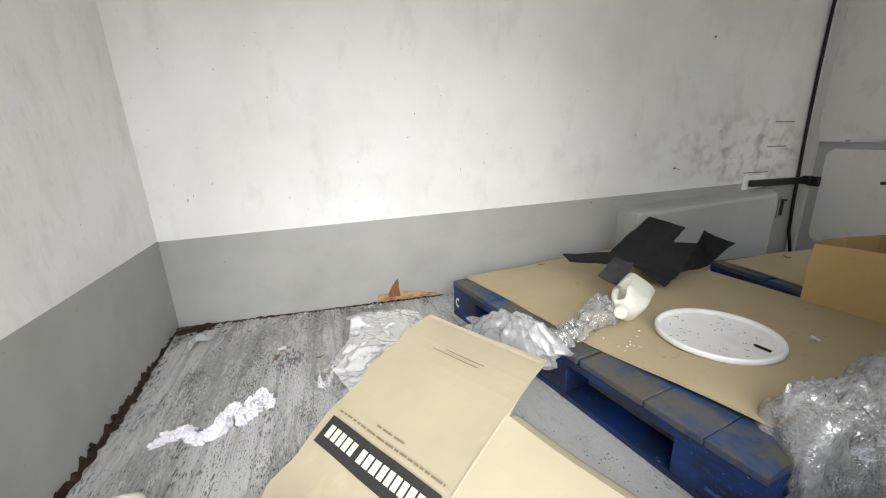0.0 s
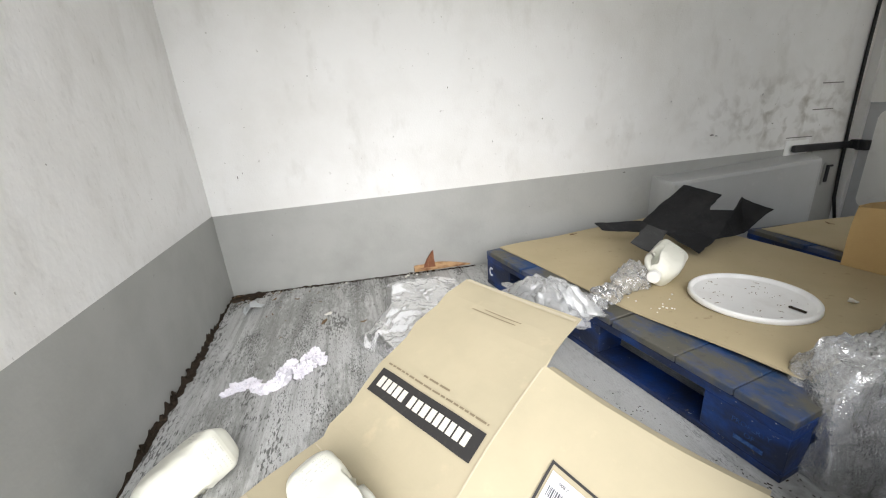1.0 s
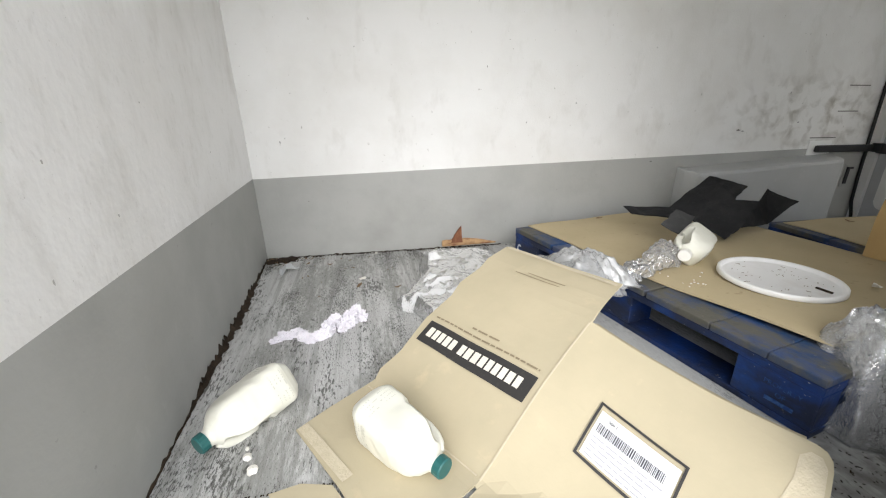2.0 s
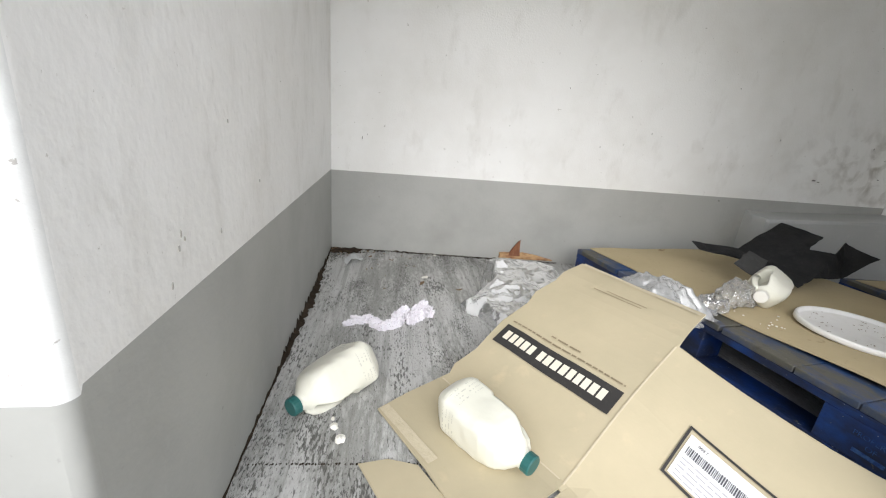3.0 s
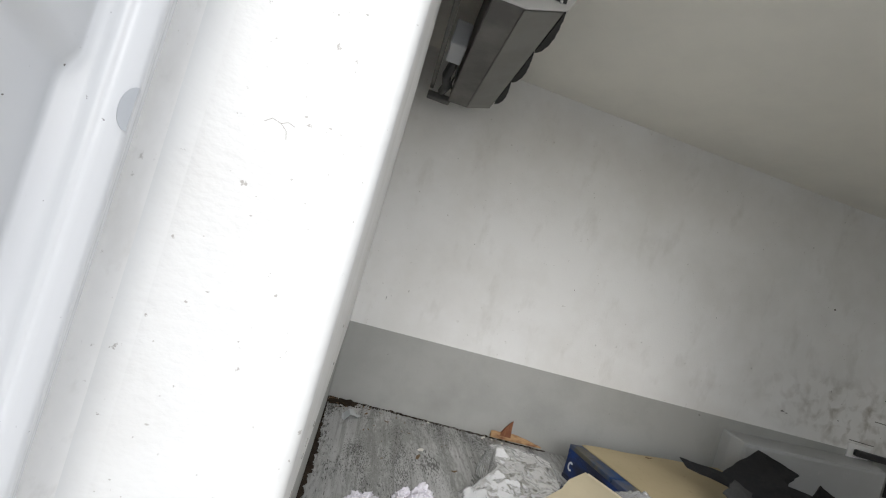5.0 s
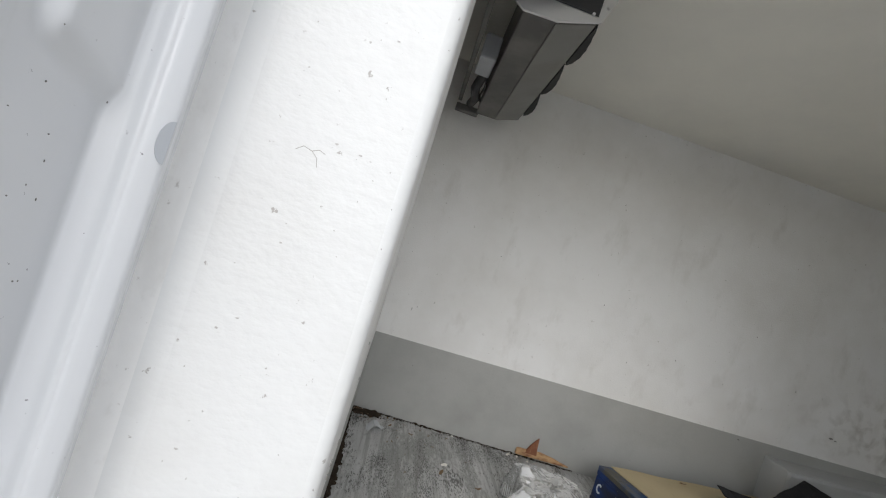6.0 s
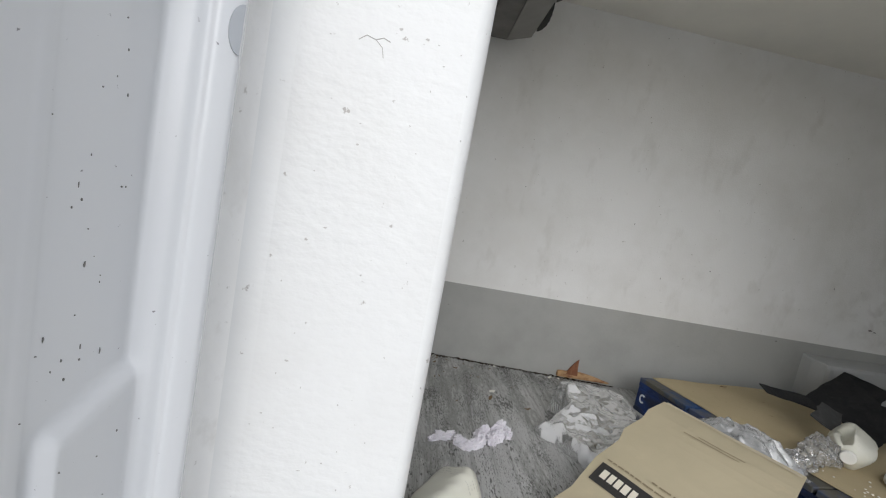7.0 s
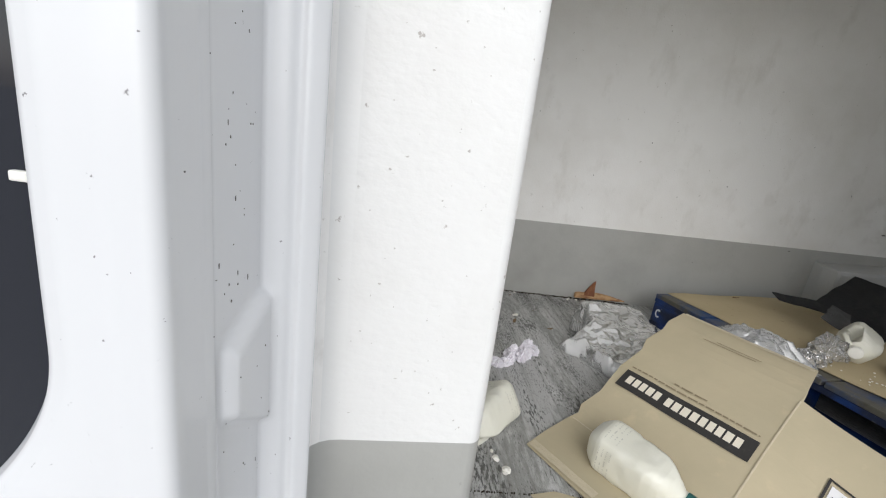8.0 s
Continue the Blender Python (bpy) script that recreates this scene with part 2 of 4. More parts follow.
def film_material(name, clear, creases=13.0, gloss=0.95, solid=0.62, relief=0.012, shine=0.05):
    """Thin clear wrapping film: mostly see-through, milky in its folds, with sharp gloss."""
    m = bpy.data.materials.new(name)
    m.use_nodes = True
    n, l = m.node_tree.nodes, m.node_tree.links
    n.clear()
    out = n.new("ShaderNodeOutputMaterial")
    tr = n.new("ShaderNodeBsdfTransparent")
    df = n.new("ShaderNodeBsdfTranslucent")
    df.inputs["Color"].default_value = (0.97, 0.97, 0.97, 1)
    d2 = n.new("ShaderNodeBsdfDiffuse")
    d2.inputs["Color"].default_value = (0.95, 0.95, 0.95, 1)
    gl = n.new("ShaderNodeBsdfGlossy")
    gl.inputs["Roughness"].default_value = 0.11
    tc = n.new("ShaderNodeTexCoord")
    nz = n.new("ShaderNodeTexNoise")
    nz.noise_type = "RIDGED_MULTIFRACTAL"
    nz.inputs["Scale"].default_value, nz.inputs["Detail"].default_value, nz.inputs["Distortion"].default_value = creases, 3.0, 1.5
    l.new(tc.outputs["Object"], nz.inputs["Vector"])
    bp = n.new("ShaderNodeBump")
    bp.inputs["Strength"].default_value, bp.inputs["Distance"].default_value = 0.8, relief
    l.new(nz.outputs[0], bp.inputs["Height"])
    for s in (gl, d2):
        l.new(bp.outputs[0], s.inputs["Normal"])
    a = n.new("ShaderNodeMixShader")
    a.inputs[0].default_value = solid
    l.new(df.outputs[0], a.inputs[1])
    l.new(d2.outputs[0], a.inputs[2])
    rp = n.new("ShaderNodeMapRange")
    rp.inputs["From Min"].default_value, rp.inputs["From Max"].default_value = 0.55, 1.6
    rp.inputs["To Min"].default_value, rp.inputs["To Max"].default_value = clear, 0.0
    l.new(nz.outputs[0], rp.inputs[0])
    b = n.new("ShaderNodeMixShader")
    l.new(rp.outputs[0], b.inputs[0])
    l.new(a.outputs[0], b.inputs[1])
    l.new(tr.outputs[0], b.inputs[2])
    fr = n.new("ShaderNodeFresnel")
    fr.inputs["IOR"].default_value = 1.6
    l.new(bp.outputs[0], fr.inputs["Normal"])
    gain = n.new("ShaderNodeMath")
    gain.operation = "MULTIPLY_ADD"
    gain.inputs[1].default_value, gain.inputs[2].default_value = gloss, shine
    gain.use_clamp = True
    l.new(fr.outputs[0], gain.inputs[0])
    c = n.new("ShaderNodeMixShader")
    l.new(gain.outputs[0], c.inputs[0])
    l.new(b.outputs[0], c.inputs[1])
    l.new(gl.outputs[0], c.inputs[2])
    l.new(c.outputs[0], out.inputs["Surface"])
    return m


FILM_WHITE = film_material("white_film", 0.20, 80.0, 0.85, 0.75, 0.0016, 0.03)
FILM_MILKY = film_material("milky_film", 0.66, 70.0, 1.4, 0.82, 0.006, 0.08)
FILM_CLEAR = film_material("clear_film", 0.70, 80.0, 1.4, 0.82, 0.006, 0.10)


# ---- mesh helpers ----
def part(name, bm, mat, parent=None, label="", smooth=False):
    me = bpy.data.meshes.new(name)
    bmesh.ops.recalc_face_normals(bm, faces=bm.faces)
    if smooth:
        for f in bm.faces:
            f.smooth = True
    bm.to_mesh(me)
    bm.free()
    for m in (mat if isinstance(mat, (list, tuple)) else [mat]):
        me.materials.append(m)
    ob = new(name, me)
    if parent:
        ob.parent = parent
    if label:
        ob["label"] = label
    return ob


def thing(name, label, category, at=(0, 0, 0), turn=0.0, group="", kind=""):
    ob = new(name)
    ob.matrix_world = pose(*at, 0, 0, turn)
    return tagged(ob, label, category, group, kind)


def box(lo, hi, bevel=0.0, bm=None, segments=2):
    own = bmesh.new()
    bmesh.ops.create_cube(own, size=1.0)
    for v in own.verts:
        v.co = Vector([lo[i] + (v.co[i] + 0.5) * (hi[i] - lo[i]) for i in range(3)])
    if bevel:
        bmesh.ops.bevel(own, geom=own.edges[:], offset=bevel, segments=segments, affect="EDGES", profile=0.5)
    if bm is None:
        return own
    me = bpy.data.meshes.new("piece")
    own.to_mesh(me)
    own.free()
    bm.from_mesh(me)
    bpy.data.meshes.remove(me)
    return bm


def rings(bm, loops, closed=True, caps=True):
    """Skin a list of loops of points, each with the same count."""
    rows = [[bm.verts.new(p) for p in loop] for loop in loops]
    n = len(rows[0])
    for a, b in zip(rows, rows[1:]):
        for i in range(n if closed else n - 1):
            j = (i + 1) % n
            bm.faces.new((a[i], a[j], b[j], b[i]))
    if caps and closed:
        bm.faces.new(rows[0])
        bm.faces.new(rows[-1])
    return rows


def tube(points, radius, n=10, bm=None, radii=None, squash=1.0):
    bm = bm or bmesh.new()
    pts = [Vector(p) for p in points]
    loops = []
    for i, p in enumerate(pts):
        d = (pts[min(i + 1, len(pts) - 1)] - pts[max(i - 1, 0)]).normalized()
        u = d.cross(Vector((0, 0, 1)))
        u = (u if u.length > 0.05 else d.cross(Vector((1, 0, 0)))).normalized()
        w = u.cross(d)
        r = radii[i] if radii else radius
        loops.append([p + r * (math.cos(2 * math.pi * k / n) * u + squash * math.sin(2 * math.pi * k / n) * w) for k in range(n)])
    rings(bm, loops)
    return bm


def prism(outline, z0, z1, bm=None):
    bm = bm or bmesh.new()
    lo = [bm.verts.new((x, y, z0)) for x, y in outline]
    hi = [bm.verts.new((x, y, z1)) for x, y in outline]
    n = len(outline)
    for i in range(n):
        bm.faces.new((lo[i], lo[(i + 1) % n], hi[(i + 1) % n], hi[i]))
    bm.faces.new(lo)
    bm.faces.new(hi)
    return bm


def cut_grid(bm, axis, start, stop, step):
    n = Vector([1.0 if i == axis else 0.0 for i in range(3)])
    k = start
    while k < stop:
        bmesh.ops.bisect_plane(bm, geom=bm.verts[:] + bm.edges[:] + bm.faces[:], plane_co=n * k, plane_no=n)
        k += step


def thick(bm, t):
    """Give a sheet a thickness along its normals."""
    bmesh.ops.recalc_face_normals(bm, faces=bm.faces)
    bmesh.ops.solidify(bm, geom=bm.faces[:], thickness=t)
    return bm


# ---- the van's load space ----
LENGTH, TOP = 3.42, 1.79
BAND = 0.380
RISE = 0.026


def two_tone(outline, z0, z1, split):
    """A wall from its plan outline; faces below split take the second material."""
    bm = prism(outline, z0, z1)
    bmesh.ops.bisect_plane(bm, geom=bm.verts[:] + bm.edges[:] + bm.faces[:], plane_co=(0, 0, split), plane_no=(-RISE if len(outline) < 6 else 0, 0, 1))
    for f in bm.faces:
        c = f.calc_center_median()
        f.material_index = 1 if c.z < split + (RISE * c.x if len(outline) < 6 else 0) - 1e-4 else 0
    return bm


def fillet(c, r, a0, a1, n=8):
    return [(c[0] + r * math.cos(radians(a0 + (a1 - a0) * k / n)), c[1] + r * math.sin(radians(a0 + (a1 - a0) * k / n))) for k in range(n + 1)]


floor_bm = box((-0.16, -1.72, -0.06), (LENGTH + 0.06, 0.05, 0.0))
tagged(part("floor", floor_bm, FLOOR), "worn grey load floor with dark brushed scuffs", "floor", kind="structure")
north = two_tone([(-0.16, -0.012), (LENGTH, -0.012), (LENGTH, 0.07), (-0.16, 0.07)], 0.001, TOP + 0.06, BAND - 0.002)
tagged(part("wall_north", north, [WHITE_SIDE, GREY_BAND]), "white van side lining with grey kick band and scuffs", "wall", kind="structure")
head = two_tone([(-0.19, -0.014), (-0.005, -0.014)] + [(0.0295, -1.632)] + fillet((0.0135, -1.636), 0.016, 0, -80) + [(-0.110, -1.6603), (-0.128, -1.6615), (-0.140, -1.6635), (-0.149, -1.6675), (-0.156, -1.6735), (-0.161, -1.681), (-0.1645, -1.690), (-0.1668, -1.699), (-0.168, -1.706), (-0.19, -1.70)], 0.001, TOP + 0.03, BAND)
for v in head.verts:
    near = min(1.0, -v.co.y / 1.6)
    if abs(v.co.z - BAND) < 0.001:
        v.co.z += 0.028 * near if v.co.y > -1.634 else 0.020
    v.co.x -= (v.co.z - 0.35) * (0.032 * (1 - near) + 0.024 * near)
ob = part("wall_west", head, [WHITE_HEAD, GREY_BAND, WHITE_END])
for f in ob.data.polygons:
    if f.material_index == 0 and f.center.y < -1.637 and f.center.x > -0.17:
        f.material_index = 2
    f.use_smooth = abs(f.normal.z) < 0.5 and f.area < 0.02
tagged(ob, "white bulkhead lining with grey kick band and rounded end", "wall", kind="structure")

def end_face(x, z, up=0.0):
    """Point on the flat front of the bulkhead's end."""
    return Vector((x - (z - 0.35) * 0.0245, -1.652 - 0.066 * (0.0163 - x) - up, z))


pits = random.Random(12)
for k in range(24):
    x, z = pits.uniform(-0.125, -0.005), pits.uniform(0.42, 1.0)
    w, h = pits.choice((0.0006, 0.0009, 0.0013, 0.002)), pits.choice((0.0005, 0.0008, 0.0012))
    bm = bmesh.new()
    spot = [(x + w * pits.uniform(0.5, 1.2) * math.cos(a * 1.047), z + h * pits.uniform(0.5, 1.2) * math.sin(a * 1.047)) for a in range(6)]
    rings(bm, [[end_face(*q, -0.001) for q in spot], [end_face(*q, 0.0004) for q in spot]])
    part("pit", bm, PIT, ob)
for way in ([(-0.080, 0.868), (-0.074, 0.873), (-0.066, 0.871), (-0.060, 0.866), (-0.058, 0.858)], [(-0.066, 0.871), (-0.060, 0.874), (-0.054, 0.872)]):
    part("crack", tube([end_face(*q, 0.0001) for q in way], 0.00035, 6), SMUDGE, ob)

ceil_bm = box((-0.19, -1.86, TOP), (LENGTH + 0.08, 0.07, TOP + 0.05))
for v in ceil_bm.verts:
    v.co.z += 0.008 * v.co.x
tagged(part("ceiling", ceil_bm, CEIL), "dull white lined van ceiling", "ceiling", kind="structure")

# small dark marks and chips in the linings
marks = random.Random(17)
north_ob = bpy.data.objects["wall_north"]
for x, z, w, h in [(1.055, 0.853, 0.004, 0.009), (1.509, 0.698, 0.006, 0.006), (2.47, 0.562, 0.035, 0.008), (2.50, 0.556, 0.020, 0.006), (0.128, 0.535, 0.004, 0.016), (0.150, 0.552, 0.003, 0.008), (1.26, 0.61, 0.003, 0.010), (1.97, 0.408, 0.018, 0.006), (0.47, 0.92, 0.004, 0.006), (2.62, 1.21, 0.014, 0.016), (1.9, 0.95, 0.005, 0.005), (0.8, 0.66, 0.003, 0.008), (1.45, 0.28, 0.006, 0.004), (0.22, 0.27, 0.005, 0.005), (2.2, 0.74, 0.004, 0.012), (2.85, 0.60, 0.012, 0.005), (2.75, 0.75, 0.006, 0.012)]:
    bm = bmesh.new()
    ring = [(x + 0.5 * w * marks.uniform(0.5, 1.2) * math.cos(k * 0.785), z + 0.5 * h * marks.uniform(0.5, 1.2) * math.sin(k * 0.785)) for k in range(8)]
    rings(bm, [[(px, -0.0118, pz) for px, pz in ring], [(px, -0.0128, pz) for px, pz in ring]])
    part("mark", bm, UNIT, north_ob)

west_ob = bpy.data.objects["wall_west"]
for y, z, w, h in [(-1.436, 0.487, 0.004, 0.012), (-1.428, 0.478, 0.003, 0.008), (-1.444, 0.470, 0.003, 0.010), (-1.25, 0.62, 0.004, 0.010), (-1.10, 0.50, 0.003, 0.008), (-0.90, 0.70, 0.004, 0.006), (-1.31, 0.455, 0.003, 0.012), (-1.47, 0.43, 0.003, 0.014), (-0.5, 0.55, 0.004, 0.006)]:
    near = -y / 1.6
    x = -0.005 + 0.0345 * (-y - 0.014) / 1.618 - (z - 0.35) * (0.032 * (1 - near) + 0.024 * near)
    bm = bmesh.new()
    ring = [(y + 0.5 * w * marks.uniform(0.5, 1.2) * math.cos(k * 0.785), z + 0.5 * h * marks.uniform(0.5, 1.2) * math.sin(k * 0.785)) for k in range(8)]
    rings(bm, [[(x - 0.002, py, pz) for py, pz in ring], [(x + 0.0014, py, pz) for py, pz in ring]])
    part("mark", bm, SMUDGE, west_ob)

# rear end: frame, seal, doors
rear = bmesh.new()
box((LENGTH + 0.02, -0.86, -0.06), (LENGTH + 0.07, 0.07, TOP + 0.08), bm=rear)
wall_east = tagged(part("wall_east", rear, DOOR_FRAME), "white painted rear door leaf, closed", "wall", kind="structure")


def rounded_rect(w, h, r, n=5):
    pts = []
    for cx, cy, a in ((w / 2 - r, h / 2 - r, 0), (-w / 2 + r, h / 2 - r, 90), (-w / 2 + r, -h / 2 + r, 180), (w / 2 - r, -h / 2 + r, 270)):
        pts += fillet((cx, cy), r, a, a + 90, n)
    return pts


def door_panel(y, z, w, h, name):
    bm = prism(rounded_rect(w, h, 0.04), 0.0, 0.012)
    bmesh.ops.bevel(bm, geom=[e for e in bm.edges if abs(e.verts[0].co.z - e.verts[1].co.z) < 1e-6 and e.verts[0].co.z > 0.01], offset=0.005, segments=2, affect="EDGES")
    bmesh.ops.transform(bm, matrix=pose(LENGTH + 0.021, y, z, 90, 0, -90), verts=bm.verts)
    return part(name, bm, DOOR_PAINT, wall_east)


door_panel(-0.425, 1.165, 0.78, 0.98, "pressed_panel")
door_panel(-0.475, 0.375, 0.725, 0.53, "pressed_panel")
for yy in (-0.2, -0.36):
    part("clip", box((LENGTH + 0.004, yy - 0.012, 0.672), (LENGTH + 0.022, yy + 0.012, 0.69), 0.004), GREY_METAL, wall_east)
part("seam_strip", box((LENGTH + 0.008, -0.80, 0.672), (LENGTH + 0.021, -0.06, 0.680), 0.002), GREY_METAL, wall_east)
part("pull_tab", tube([(LENGTH - 0.01, -0.40, 0.475), (LENGTH - 0.012, -0.44, 0.482), (LENGTH, -0.5, 0.48)], 0.009), BLACK_PLASTIC, wall_east, "black plastic pull")
seal = tube([(LENGTH - 0.055 + 0.045 * (abs(k - 8) / 8) ** 2 + 0.05 * max(0.0, 0.08 - 0.128 * k), -0.022 - 0.3 * max(0.0, 0.14 - 0.128 * k) ** 1.3, 0.01 + 0.128 * k) for k in range(15)], 0.0085, 8)
tagged(part("door_seal", seal, RUBBER, smooth=True), "black rubber door seal along the rear frame", "seal", kind="structure")
post = two_tone([(LENGTH - 0.004, -0.055), (LENGTH + 0.02, -0.055), (LENGTH + 0.02, -0.012), (LENGTH - 0.004, -0.012)], 0.0, TOP, 0.02)
tagged(part("rear_post", post, [DOOR_PAINT, DOOR_PAINT]), "pale grey painted rear door post", "post", kind="structure")

# side without the door: wall behind, header over the opening, sill
south = two_tone([(1.57, -1.70), (LENGTH, -1.70), (LENGTH, -1.62), (1.57, -1.62)], 0.001, TOP + 0.08, BAND)
tagged(part("wall_south", south, [WHITE_SIDE, GREY_BAND]), "white side lining beside the open side door", "wall", kind="structure")
# jamb cut low, and the wall set back from it, so daylight reaches the load
tagged(part("low_jamb", box((1.18, -1.70, 0.001), (1.568, -1.66, 0.36), 0.008), ARCH), "low grey foot of the door jamb, cut short to let daylight in", "trim", kind="structure")
tagged(part("door_header", box((-0.19, -1.86, 1.70), (LENGTH, -1.66, TOP + 0.1), 0.01), BODY), "white painted header over the side door opening", "header", kind="structure")
tagged(part("door_sill", box((-0.19, -1.86, -0.16), (LENGTH, -1.722, -0.03), 0.01), GREY_METAL), "grey step sill under the side door", "sill", kind="structure")
tagged(part("ground", box((-60, -60, -0.75), (60, 60, -0.70)), BOUNCE_GROUND), "unseen ground round the van, made pale to bounce light", "ground", kind="structure")

for x0, x1, z in ((3.10, 3.24, 0.655), (3.13, 3.27, 0.790), (2.96, 3.14, 0.512)):
    tagged(part("groove", box((x0, -0.0145, z), (x1, -0.0118, z + 0.005), 0.001), UNIT), "dark straight groove in the white lining", "groove", kind="structure")

# wheel arch box
arch = bmesh.new()
x0, x1 = 2.14, 3.16
loops = []
for x, out, h in ((x0, 0.004, 0.366), (x0 + 0.006, 0.05, 0.364), (x0 + 0.028, 0.113, 0.362), (x0 + 0.040, 0.122, 0.360), (x0 + 0.055, 0.125, 0.360), (x1 - 0.085, 0.125, 0.412), (x1 - 0.07, 0.120, 0.414), (x1 - 0.03, 0.05, 0.416), (x1, 0.004, 0.418)):
    yb, yf = -0.011, -0.012 - out
    loops.append([(x, yb, 0.001), (x, yf, 0.001), (x, yf, h - 0.02), (x, yf + min(0.005, out / 3), h - 0.006), (x, yf + min(0.02, out / 2), h), (x, yb, h + 0.012)])
rings(arch, loops)
tagged(part("wheel_arch", arch, ARCH), "grey moulded wheel arch cover below the lining", "wheel arch", kind="structure")
slot_bm = prism(rounded_rect(0.05, 0.13, 0.012), 0, 0.006)
bmesh.ops.transform(slot_bm, matrix=pose(3.30, -0.0125, 0.29, 90, 0, 0), verts=slot_bm.verts)
slot_ob = thing("door_catch", "grey striker plate with black slot on the wall", "catch", (3.30, -0.013, 0.29))
slot_ob.matrix_world = Matrix()
part("plate", slot_bm, GREY_BAND, slot_ob)
part("lip", box((3.284, -0.030, 0.333), (3.326, -0.0186, 0.345), 0.003), BLACK_PLASTIC, slot_ob)
part("slot", box((3.284, -0.026, 0.245), (3.308, -0.0186, 0.335), 0.003), BLACK_PLASTIC, slot_ob)

strap = thing("door_check_strap", "black door check strap bolted across the rear corner", "door strap")
sb = bmesh.new()
box((3.0, -0.046, 0.435), (3.43, -0.0185, 0.474), 0.008, bm=sb)
part("arm", sb, BLACK_PLASTIC, strap)
part("hook", box((3.395, -0.075, 0.432), (3.435, -0.03, 0.482), 0.006), BLACK_PLASTIC, strap)
part("end_bracket", box((LENGTH - 0.012, -0.115, 0.425), (LENGTH + 0.02, -0.05, 0.480), 0.006), BLACK_PLASTIC, strap)
part("base_plate", box((2.962, -0.018, 0.418), (3.12, -0.0125, 0.498), 0.002), DOOR_PAINT, strap, "white painted plate")


# ---- door pillar and outer skin ----
def smooth01(e0, e1, x):
    t = max(0.0, min(1.0, (x - e0) / (e1 - e0)))
    return t * t * (3 - 2 * t)


def pad(y, z, y0, y1, z0, z1, s=0.010, top=0.010, foot=0.010):
    return smooth01(y0, y0 + s, y) * smooth01(y1, y1 - s, y) * smooth01(z0, z0 + foot, z) * smooth01(z1, z1 - top, z)


PROFILE = [(-0.176, -1.680), (-0.168, -1.698), (-0.156, -1.718), (-0.1525, -1.727), (-0.1525, -1.730), (-0.156, -1.734), (-0.162, -1.739), (-0.1655, -1.740), (-0.168, -1.738), (-0.1705, -1.740), (-0.174, -1.744), (-0.182, -1.746), (-0.189, -1.749), (-0.190, -1.768), (-0.191, -1.800), (-0.1915, -1.815), (-0.1900, -1.819), (-0.192, -1.823), (-0.1932, -1.848), (-0.1945, -1.853), (-0.1985, -1.8565), (-0.215, -1.858), (-0.238, -1.857), (-0.250, -1.853), (-0.256, -1.844), (-0.257, -1.830)]


def dense(path, step):
    out = []
    for a, b in zip(path, path[1:]):
        n = max(1, round(math.dist(a, b) / step))
        out += [(a[0] + (b[0] - a[0]) * k / n, a[1] + (b[1] - a[1]) * k / n) for k in range(n)]
    return out + [path[-1]]


path = dense(PROFILE, 0.003)
zs = [-0.14 + 0.004 * k for k in range(436)]
loops = []
for z in zs:
    row = []
    for x, y in path:
        bump = 0.0
        if -1.812 < y < -1.741 and -0.196 < x:
            low = 0.450 + 0.75 * max(0.0, -1.70 - y)
            bump = 0.55 * max(0.0, -0.1735 - x) * (pad(y, z, -1.811, -1.70, low, 0.600 + 0.3 * (y + 1.775), 0.006, 0.012, 0.008) + pad(y, z, -1.806, -1.70, 0.826 + 0.4 * max(0.0, -1.724 - y), 1.0, 0.010, 0.02, 0.022) + pad(y, z, -1.808, -1.70, 0.14, 0.33, 0.008, 0.02))
        drop = 0.0
        if x < -0.236:
            drop = min(0.3, 5.0 * max(0.0, 0.605 - z) ** 2)
        row.append((x + 0.0015 + bump - drop - (0.012 if x > -0.2 else 0.003) * (z - 0.7), y, z))
    loops.append(row)
pil = bmesh.new()
rings(pil, loops, closed=False)
pillar = tagged(part("door_pillar", pil, BODY, smooth=True), "white painted steel door pillar with pressed ribs", "door pillar", kind="structure")
chips = bmesh.new()
chip_rng = random.Random(31)
for k in range(75):
    u = chip_rng.choice((0.36, 0.46, 0.50, 0.54, 0.62)) + chip_rng.gauss(0, 0.03)
    row = loops[int(min(434, max(60, chip_rng.gauss(205, 60))))]
    i = int(u * (len(row) - 2))
    p, d = Vector(row[i]), (Vector(row[i + 1]) - Vector(row[i])).normalized()
    out = Vector((-d.y, d.x, 0))
    out = out if out.x > 0 else -out
    w, h = chip_rng.uniform(0.0002, 0.0007), chip_rng.choice((0.0004, 0.0005, 0.0007, 0.001, 0.002))
    rim = [p + d * w * chip_rng.uniform(0.5, 1.2) * math.cos(a * 1.047) + Vector((0, 0, h * chip_rng.uniform(0.5, 1.2) * math.sin(a * 1.047))) for a in range(6)]
    rings(chips, [[q - out * 0.0004 for q in rim], [q + out * 0.0004 for q in rim]])
tagged(part("paint_chips", chips, UNIT, pillar, "dark flecks and chips in the paint"), kind="stuff")
# flange hole drawn as a raised half disc, its inner shade as grey colour
half = [(-0.1525 - 0.726 * 0.008 * math.sin(k * math.pi / 14), -1.7305 - 0.688 * 0.008 * math.sin(k * math.pi / 14), 0.832 + 0.016 * math.cos(k * math.pi / 14)) for k in range(15)]
disc = bmesh.new()
rings(disc, [[(x + 0.69 * d, y - 0.72 * d, z) for x, y, z in half] for d in (0.0004, 0.0018)])
part("hole_disc", disc, GREY_METAL, pillar, "grey half disc drawn for a hole in the flange")
glass_bm = bmesh.new()
box((-0.62, -1.838, 0.20), (-0.245, -1.832, 1.25), bm=glass_bm)
cab = thing("cab_door_window", "dark tinted cab window behind the pillar", "window", kind="structure")
part("pane", glass_bm, TINTED, cab)
